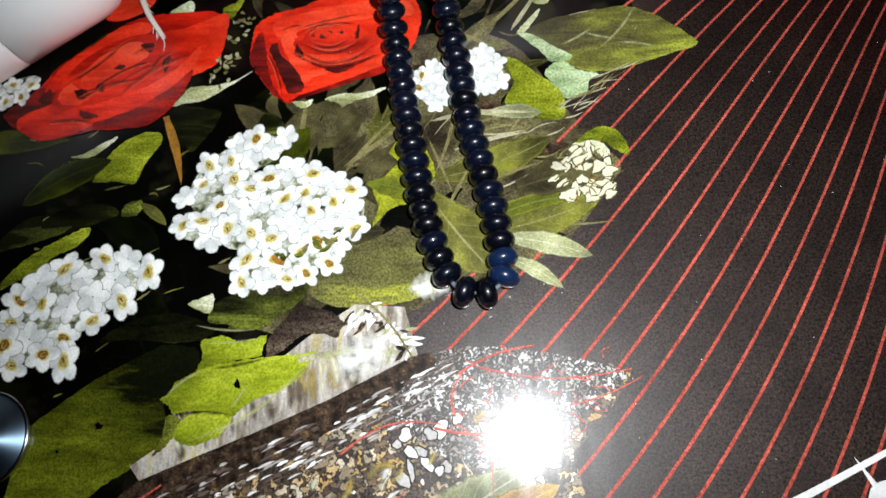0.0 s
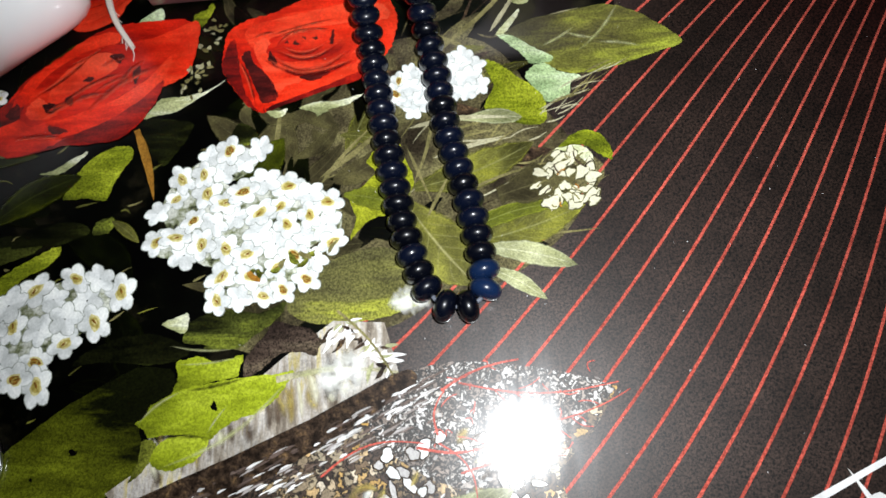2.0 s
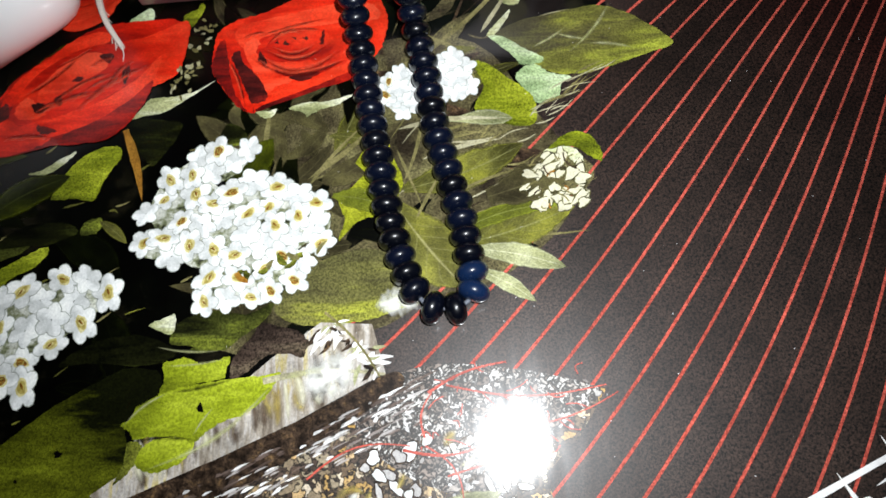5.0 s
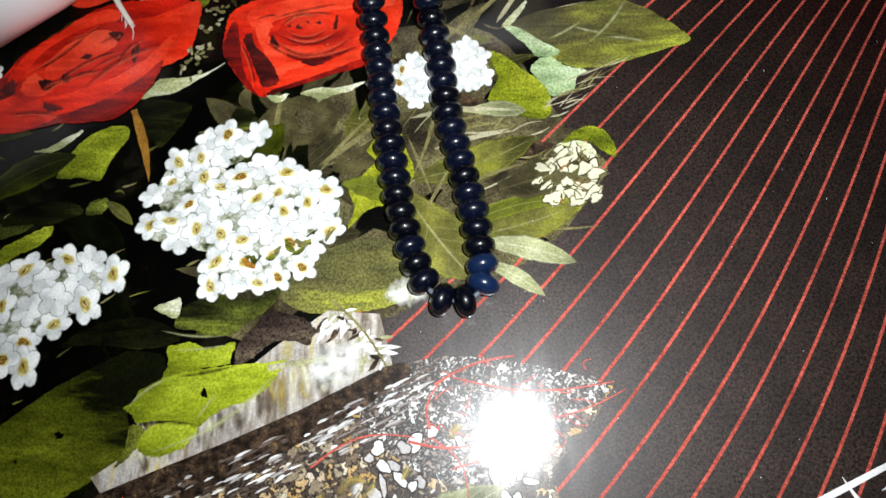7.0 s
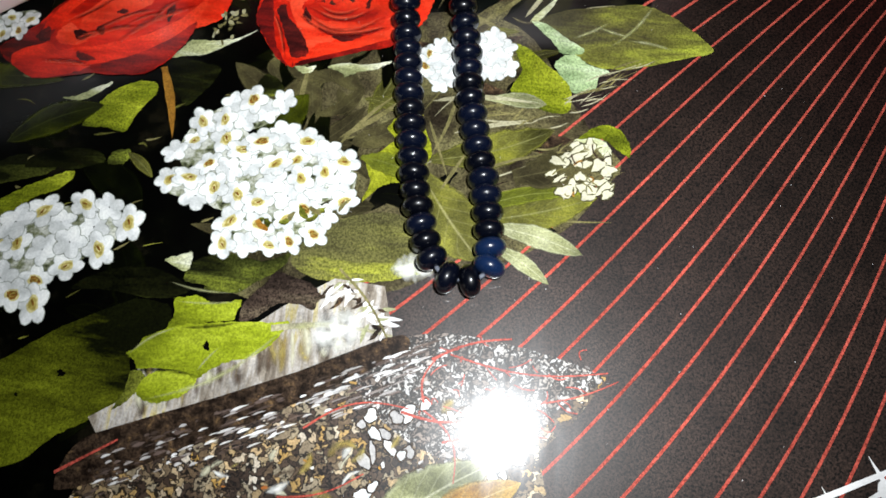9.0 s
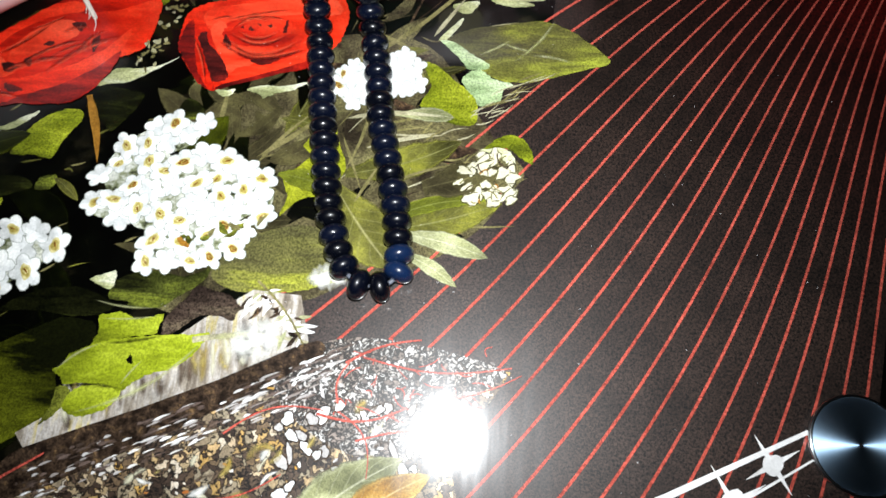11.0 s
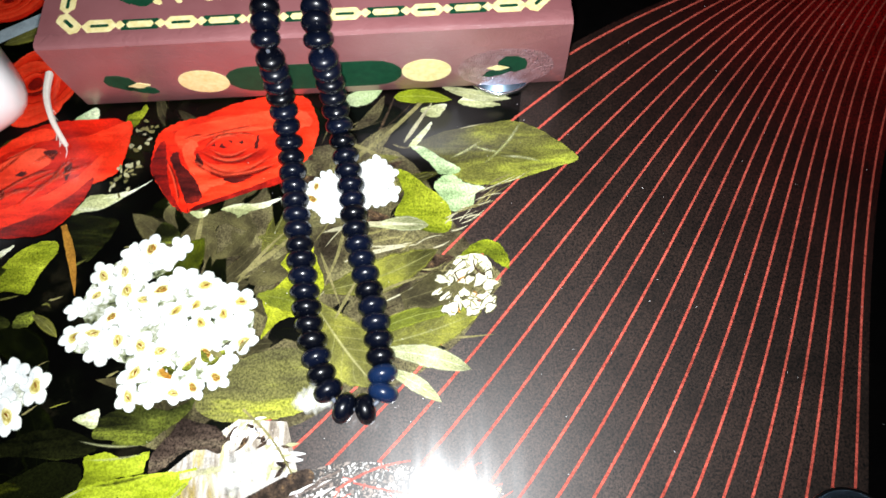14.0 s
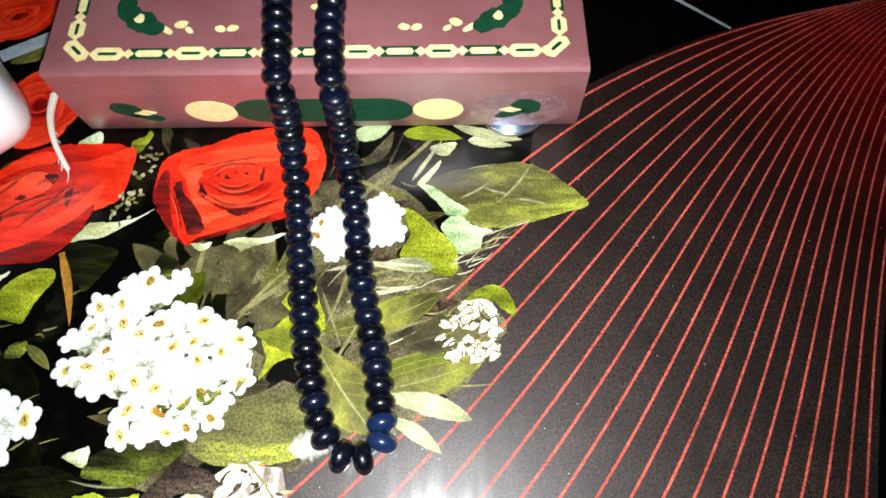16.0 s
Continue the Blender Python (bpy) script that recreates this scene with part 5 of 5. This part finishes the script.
BOOK_AT = pose(-0.0930, 0.1675, 0.0, 0, 0, 1.76)
BW, BD, BH = 172.0, 118.0, 39.6
book = tagged(holder("book", None, BOOK_AT), "thick brown-rose hardback book with gold and green ornament lying flat", "book")


def book_part(name, bm, material, parent=None, label=""):
    o = part(name, bm, material, None, label)
    o.parent, o.matrix_parent_inverse = parent or book, Matrix()
    return o


def extruded(bm, profile, x0, x1, flare=0.0, bevel=0.0):
    """A profile of (y, z) pairs pushed along x, wider towards its foot by flare."""
    top = max(p[1] for p in profile)
    a = [bm.verts.new(((x0 - flare * (1 - p[1] / top)) * MM, p[0] * MM, p[1] * MM)) for p in profile]
    b = [bm.verts.new(((x1 + flare * (1 - p[1] / top)) * MM, p[0] * MM, p[1] * MM)) for p in profile]
    n = len(profile)
    for i in range(n):
        bm.faces.new((a[i], a[(i + 1) % n], b[(i + 1) % n], b[i]))
    bm.faces.new(list(reversed(a)))
    bm.faces.new(b)
    bmesh.ops.recalc_face_normals(bm, faces=bm.faces)
    if bevel:
        bmesh.ops.bevel(bm, geom=list(bm.edges), offset=bevel * MM, segments=3, affect="EDGES", clamp_overlap=True)
    for f in bm.faces:
        f.smooth = True
    for e in bm.edges:
        if len(e.link_faces) == 2 and e.calc_face_angle(0.0) > 0.5:
            e.smooth = False


def lean(z):
    """How far the spine stands back at height z."""
    return 5.4 * (1 - z / BH)


bm = bmesh.new()
extruded(bm, [(3.4, BH - 3.0), (3.4, BH - 0.02), (BD, BH - 0.02), (BD, BH - 3.0)], 0, BW, 0, 0.5)
book_part("front_cover", bm, COVER, None, "cover with gold and green border")
bm = bmesh.new()
extruded(bm, [(lean(0) + 3, 0.1), (lean(0) + 3, 3.0), (BD, 3.0), (BD, 0.1)], -3, BW + 3, 0, 0.6)
book_part("back_cover", bm, COVER)
bm = bmesh.new()
prof = [(lean(0) + 2.8, 0.1), (lean(0) + 0.8, 0.6), (lean(2.0), 2.0), (lean(12) - 0.3, 12), (lean(22) - 0.45, 22), (lean(32) - 0.3, 32), (lean(36) , 36), (0.15, 38.2), (0.75, 39.2), (1.7, BH + 0.04), (5.4, BH + 0.03), (5.6, 37.0), (8.5, 2.0)]
extruded(bm, prof, 0.1, BW - 0.1, 3.0, 0.0)
spine = book_part("spine", bm, SPINE_COVER, None, "rounded spine with a green bar and gold ovals")
bm = bmesh.new()
extruded(bm, [(8, 3.0), (5, BH - 3.1), (BD - 4, BH - 3.1), (BD - 4, 3.0)], 2.5, BW - 2.5)
book_part("pages", bm, PAGES)


def ornament(name, shapes, z, material, where=None):
    """Thin raised ink on the cover: each shape is a loop of (x, y) in the book's millimetres."""
    bm = bmesh.new()
    for pts in shapes:
        lo = [bm.verts.new((x * MM, y * MM, (BH - 0.05) * MM)) for x, y in pts]
        hi = [bm.verts.new((x * MM, y * MM, (BH + z) * MM)) for x, y in pts]
        n = len(pts)
        for i in range(n):
            bm.faces.new((lo[i], lo[(i + 1) % n], hi[(i + 1) % n], hi[i]))
        bm.faces.new(hi)
    bmesh.ops.recalc_face_normals(bm, faces=bm.faces)
    return book_part(name, bm, material, front_cover_of())


def front_cover_of():
    return next(o for o in book.children if o.name.startswith("front_cover"))


def hexagon(cx, cy, hx, hy, nib):
    return [(cx - hx, cy), (cx - hx + nib, cy - hy), (cx + hx - nib, cy - hy), (cx + hx, cy), (cx + hx - nib, cy + hy), (cx - hx + nib, cy + hy)]


def turned_pts(pts, cx, cy, deg):
    c, s = math.cos(radians(deg)), math.sin(radians(deg))
    return [(cx + x * c - y * s, cy + x * s + y * c) for x, y in pts]


def round_pts(cx, cy, ax, ay, deg=0, n=16, wob=0.0, seed=0):
    q = random.Random(seed)
    return turned_pts([(ax * (1 + q.uniform(-wob, wob)) * math.cos(2 * math.pi * i / n), ay * (1 + q.uniform(-wob, wob)) * math.sin(2 * math.pi * i / n)) for i in range(n)], cx, cy, deg)


def chain(x0, y0, x1, y1, count):
    """A border run of gold links and green bars."""
    dx, dy = x1 - x0, y1 - y0
    length, deg = math.hypot(dx, dy), math.degrees(math.atan2(dy, dx))
    step = length / count
    for i in range(count):
        u = (i + 0.5) * step / length
        cx, cy = x0 + dx * u, y0 + dy * u
        if i % 2 == 0:
            ornament("link", [turned_pts(hexagon(0, 0, step * 0.44, 2.5, 2.2), cx, cy, deg)], 0.10, GOLD)
            ornament("inlay", [turned_pts(hexagon(0, 0, step * 0.24, 0.55, 0.5), cx, cy, deg)], 0.16, GREEN)
        else:
            ornament("bar", [turned_pts(hexagon(0, 0, step * 0.50, 2.1, 0.8), cx, cy, deg)], 0.10, GREEN)
            ornament("inlay", [turned_pts(hexagon(0, 0, step * 0.34, 1.25, 0.8), cx, cy, deg)], 0.16, GOLD)
        ornament("diamond", [turned_pts(hexagon(0, 0, 1.9, 1.7, 1.8), cx + dx * 0.5 / count, cy + dy * 0.5 / count, deg)], 0.20, GOLD)


IN, FRONT, BACK = 8.6, 7.6, BD - 9.0
chain(IN + 5, FRONT, BW - IN - 5, FRONT, 11)
chain(IN, FRONT + 5, IN, BACK - 5, 9)
chain(BW - IN, FRONT + 5, BW - IN, BACK - 5, 9)
chain(IN + 5, BACK, BW - IN - 5, BACK, 11)
for cx, cy, deg in ((IN + 1.5, FRONT + 1.5, -45), (BW - IN - 1.5, FRONT + 1.5, 45), (IN + 1.5, BACK - 1.5, 45), (BW - IN - 1.5, BACK - 1.5, -45)):
    ornament("link", [turned_pts(hexagon(0, 0, 5.0, 2.4, 1.2), cx, cy, deg)], 0.12, GOLD)
    ornament("inlay", [turned_pts(hexagon(0, 0, 2.4, 0.6, 0.5), cx, cy, deg)], 0.2, GREEN)
for side in (-1, 1):
    for far in (-1, 1):
        ox = BW / 2 + side * 57
        oy = 20.5 if far < 0 else BD - 20.5
        for k, (dx, dy, ax, ay) in enumerate(((0, 0, 5.2, 4.4), (side * 4.2, -far * 3.2, 4.4, 3.4), (-side * 3.6, far * 2.6, 4.0, 3.2), (side * 6, -far * 7, 3.2, 4.0))):
            ornament("blossom", [round_pts(ox + dx, oy + dy, ax, ay, 20 * side, 14, 0.12, k + 3)], 0.10 + 0.01 * k, GREEN)
        ornament("eye", [round_pts(ox + side * 1.0, oy - far * 1.0, 1.5, 1.9, 0, 8, 0.25, 5)], 0.2, GOLD)
        for dx, dy, ax, ay, deg in ((8.2, 3.4, 2.9, 1.2, 35), (12.8, 1.2, 2.3, 1.5, -20), (15.6, 3.6, 1.6, 1.0, 40), (25.5, 3.2, 1.9, 1.3, 20), (29.5, 3.0, 2.0, 1.3, -10)):
            ornament("sprig", [round_pts(ox - side * dx, oy + far * dy, ax, ay, -side * far * deg, 10, 0.12, int(dx))], 0.1, GOLD)
ornament("centrepiece", [round_pts(BW / 2, BD / 2, 24, 17, 0, 28, 0.04, 2)], 0.1, GREEN)
ornament("centrepiece", [round_pts(BW / 2, BD / 2, 19, 13, 0, 28, 0.03, 6)], 0.16, GOLD)
for far in (26, BD - 26):
    ornament("sprig", [round_pts(BW / 2, far, 3.4, 1.5, 0, 12, 0.15, 8)], 0.1, GOLD)


def spine_ink(name, loops, material, lift):
    """Ink on the spine: loops of (x, z)."""
    bm = bmesh.new()
    for pts in loops:
        vs = [bm.verts.new((x * MM, (lean(zz) - 0.58 - lift) * MM, zz * MM)) for x, zz in pts]
        back = [bm.verts.new((x * MM, (lean(zz) + 0.4) * MM, zz * MM)) for x, zz in pts]
        n = len(pts)
        bm.faces.new(vs)
        for i in range(n):
            bm.faces.new((vs[i], vs[(i + 1) % n], back[(i + 1) % n], back[i]))
    bmesh.ops.recalc_face_normals(bm, faces=bm.faces)
    return book_part(name, bm, material, spine)


def pill(cx, cz, hx, hz, n=9):
    pts = []
    for i in range(n):
        a = -math.pi / 2 + math.pi * i / (n - 1)
        pts.append((cx + hx - hz * 1.2 + hz * 1.2 * math.cos(a), cz + hz * math.sin(a)))
    return pts + [(2 * cx - x, cz - (zz - cz)) for x, zz in pts]


MID = 15.0
spine_ink("green_bar", [pill(BW * 0.492, MID, 31.0, 8.2)], GREEN, 0.02)
for u in (0.265, 0.722):
    spine_ink("gold_oval", [round_pts(BW * u, MID, 8.8, 7.4, 0, 24)], GOLD, 0.03)
for u, side in ((0.115, 1), (0.885, -1)):
    spine_ink("leaf_mark", [round_pts(BW * u - side * 2.6, MID + 1.8, 5.4, 5.0, 0, 9, 0.2, 4), round_pts(BW * u + side * 2.5, MID - 3.2, 5.6, 2.6, -25 * side, 8, 0.1, 5)], GREEN, 0.02)
    spine_ink("gold_mark", [hexagon(BW * u + side * 2.6, MID - 0.5, 4.0, 1.6, 3.2)], GOLD, 0.07)

# the embossed, shiny end of the spine
EMB_N = Nodes("embossed_spine_end")
EMB_N.bump(EMB_N.noise(420, 3, rough=0.5, warp=2.5), 1.0, 0.0011)
EMBOSS = EMB_N.done(EMB_N.ramp(EMB_N.noise(300, 4), [(0.3, (0.20, 0.075, 0.08)), (0.7, (0.34, 0.19, 0.20))]), 0.34, coat=1.0, coat_rough=0.2, spec=0.6)
END = [(x, zz) for x, zz in pill(BW * 0.885, MID - 1.0, 17.0, 12.0, 13)]
spine_ink("embossed_panel", [END], EMBOSS, -0.12)

# steel disc half under the book
disc(58.5, 187.0, 0, "turned steel disc half hidden under the book")


# ---- the string of beads ----
def mat_bead(name, a, b):
    n = Nodes(name)
    info = n.nt.nodes.new("ShaderNodeObjectInfo")
    return n.done(n.ramp(info.outputs["Random"], [(0.0, a), (1.0, b)]), n.ramp(n.noise(350, 3), [(0.3, (0.24,) * 3), (0.7, (0.36,) * 3)]), coat=0.5, coat_rough=0.08, spec=0.26)


BEAD = mat_bead("navy_bead", (0.0008, 0.0011, 0.0026), (0.0018, 0.0034, 0.011))
BEAD_BLUE = mat_bead("blue_bead", (0.003, 0.010, 0.034), (0.005, 0.015, 0.050))
CORD = mat_plain("dark_cord", (0.05, 0.06, 0.08), (0.14, 0.15, 0.18), 0.6, 900)


def bead_mesh():
    bm = bmesh.new()
    rows = []
    n, prof = 28, []
    for i in range(15):
        a = -math.pi / 2 + math.pi * i / 14
        prof.append((4.8 * (abs(math.cos(a)) ** 0.78) if abs(math.cos(a)) > 1e-6 else 0, 3.02 * (abs(math.sin(a)) ** 0.95) * (1 if a > 0 else -1)))
    prof = [(max(rr_, 0.7), h) for rr_, h in prof]
    turned(bm, prof, n)
    for f in bm.faces:
        f.smooth = True
    me = bpy.data.meshes.new("bead")
    bm.to_mesh(me)
    bm.free()
    return me


PITCH = 5.55
BEADS = []
for m in (BEAD, BEAD_BLUE):
    me = bead_mesh()
    me.materials.append(m)
    BEADS.append(me)

LEFT = [(8.3, 58.8, 4.8), (5.0, 59.1, 4.8), (2.0, 61.4, 4.8), (-0.8, 66.0, 4.8), (-4.4, 75, 4.8), (-7.8, 88, 4.7), (-10.6, 104, 4.7), (-13.4, 121, 4.7), (-16.2, 140, 4.9), (-17.5, 149.5, 7.2), (-18.2, 156.2, 12.5), (-18.2, 160.6, 20), (-17.9, 162.6, 28), (-17.6, 163.2, 36), (-17.5, 165.2, 43.2), (-18, 173, 44.6), (-20, 190, 44.5), (-22, 215, 44.5), (-20, 245, 44.5), (-10, 262, 44.5)]
RIGHT = [(8.3, 58.8, 4.8), (11.6, 58.7, 4.8), (15.0, 60.6, 4.8), (16.9, 64.6, 4.8), (16.2, 71, 4.8), (14.2, 84.5, 4.7), (10.4, 101, 4.7), (6.6, 117.5, 4.7), (4.0, 136, 4.9), (1.4, 149.5, 7.4), (-0.1, 156.8, 12.5), (-0.5, 161, 20), (-0.6, 163, 28), (-0.9, 163.4, 36), (-1.2, 165.4, 43.2), (-2, 173, 44.6), (-3, 190, 44.5), (-1, 215, 44.5), (-2, 245, 44.5), (-10, 262, 44.5)]


def smooth_path(pts, n=24):
    """A dense curve through the points."""
    v = [Vector(p) for p in pts]
    out = []
    for i in range(len(v) - 1):
        a, b, c, d = v[max(i - 1, 0)], v[i], v[i + 1], v[min(i + 2, len(v) - 1)]
        for k in range(n):
            t = k / n
            out.append(0.5 * ((2 * b) + (c - a) * t + (2 * a - 5 * b + 4 * c - d) * t * t + (3 * b - a - 3 * c + d) * t ** 3))
    return out + [v[-1]]


beads = tagged(holder("prayer_beads", None, Matrix.Translation((0.007, 0.06, 0.0))), "string of glossy navy beads draped over the book onto the table", "beads")
q = random.Random(5)


def thread_beads(pts, pitch, blue=()):
    path = smooth_path(pts)
    acc, want, count = 0.0, 3.2, 0
    for a, b in zip(path, path[1:]):
        seg = (b - a).length
        while acc + seg >= want and seg > 0:
            p = a.lerp(b, (want - acc) / seg)
            d = (b - a).normalized()
            turn = d.to_track_quat("Z", "Y").to_matrix().to_4x4()
            wob = pose(0, 0, 0, q.uniform(-5, 5), q.uniform(-5, 5), q.uniform(0, 360))
            ob = new("bead", BEADS[1 if count in blue else 0])
            s = q.uniform(0.965, 1.03)
            under(ob, beads, Matrix.Translation(p * MM) @ turn @ wob @ Matrix.Diagonal((s, s, 1, 1)))
            count += 1
            want += pitch + (2.0 if count == 1 else 0.0) + (1.5 if 34 < p.z < 39.6 else 0.0)
        acc += seg


thread_beads(LEFT, PITCH)
thread_beads(RIGHT, PITCH, (1, 2))
cu = bpy.data.curves.new("cord", "CURVE")
cu.dimensions, cu.bevel_depth, cu.bevel_resolution = "3D", 0.0007, 3
sp = cu.splines.new("POLY")
whole = list(reversed(smooth_path(LEFT, 8))) + smooth_path(RIGHT, 8)
sp.points.add(len(whole) - 1)
for p_, v_ in zip(sp.points, whole):
    p_.co = (*(v_ * MM), 1)
cu.materials.append(CORD)
under(new("cord", cu), beads)


# ---- the white case and the frayed white cord ----
PLASTIC = mat_plain("white_plastic", (0.90, 0.91, 0.92), (0.94, 0.94, 0.94), 0.25, 60, coat=0.4)
bottle = tagged(holder("white_bottle", None, pose(-0.119, 0.183, 0.0262, 90, 0, 308)), "glossy white plastic bottle lying on its side", "bottle")
for name, prof in (("body", ((6, 44), (23.5, 44), (25.6, 44.3), (26, 45.0), (26, 100), (24, 104), (8, 106))),
                   ("cap", ((25.0, 43.8), (26.0, 43.6), (26.0, 17.0), (25.7, 12.0), (24.8, 8.0), (23.0, 4.8), (20.2, 2.4), (16.5, 0.9), (11, 0.2), (5, 0.0)))):
    bm = bmesh.new()
    turned(bm, prof, 72)
    bmesh.ops.recalc_face_normals(bm, faces=bm.faces)
    o = part(name, bm, PLASTIC, None)
    o.parent, o.matrix_parent_inverse = bottle, Matrix()

FIBRE = mat_plain("white_fibre", (0.62, 0.55, 0.47), (0.80, 0.75, 0.68), 0.8, 1500)


def tube(pts, rad, taper=0.5):
    cu = bpy.data.curves.new("cord", "CURVE")
    cu.dimensions, cu.bevel_depth, cu.bevel_resolution = "3D", rad * MM, 3
    sp = cu.splines.new("POLY")
    sp.points.add(len(pts) - 1)
    for i, (p_, v_) in enumerate(zip(sp.points, pts)):
        p_.co = (*(Vector(v_) * MM), 1)
        p_.radius = 1 + (taper - 1) * i / (len(pts) - 1)
    cu.materials.append(FIBRE)
    return cu


yarn = tagged(holder("frayed_yarn", None, Matrix.Translation((-0.104, 0.16, 0.0))), "short frayed white yarn lying on a printed rose", "yarn")
spine_of_yarn = smooth_path([(-113.5, 187, 1.9), (-112.5, 177, 1.9), (-108, 166, 1.8), (-101, 155.5, 1.5)], 8)
for i in range(5):
    o = [q.uniform(-0.55, 0.55), q.uniform(-0.5, 0.5), q.uniform(-0.2, 0.4)]
    under(new("strand", tube([(v.x + o[0], v.y + o[1], v.z + o[2]) for v in spine_of_yarn], 1.0, 0.55)), yarn)
for i in range(12):
    b0 = spine_of_yarn[q.randrange(12, 25)]
    e0 = (b0.x + q.uniform(-1, 4), b0.y - q.uniform(1, 5), 0.5)
    under(new("fibre", tube([b0, ((b0.x + e0[0]) / 2 + q.uniform(-0.8, 0.8), (b0.y + e0[1]) / 2, 1.0), e0], 0.22, 0.4)), yarn)
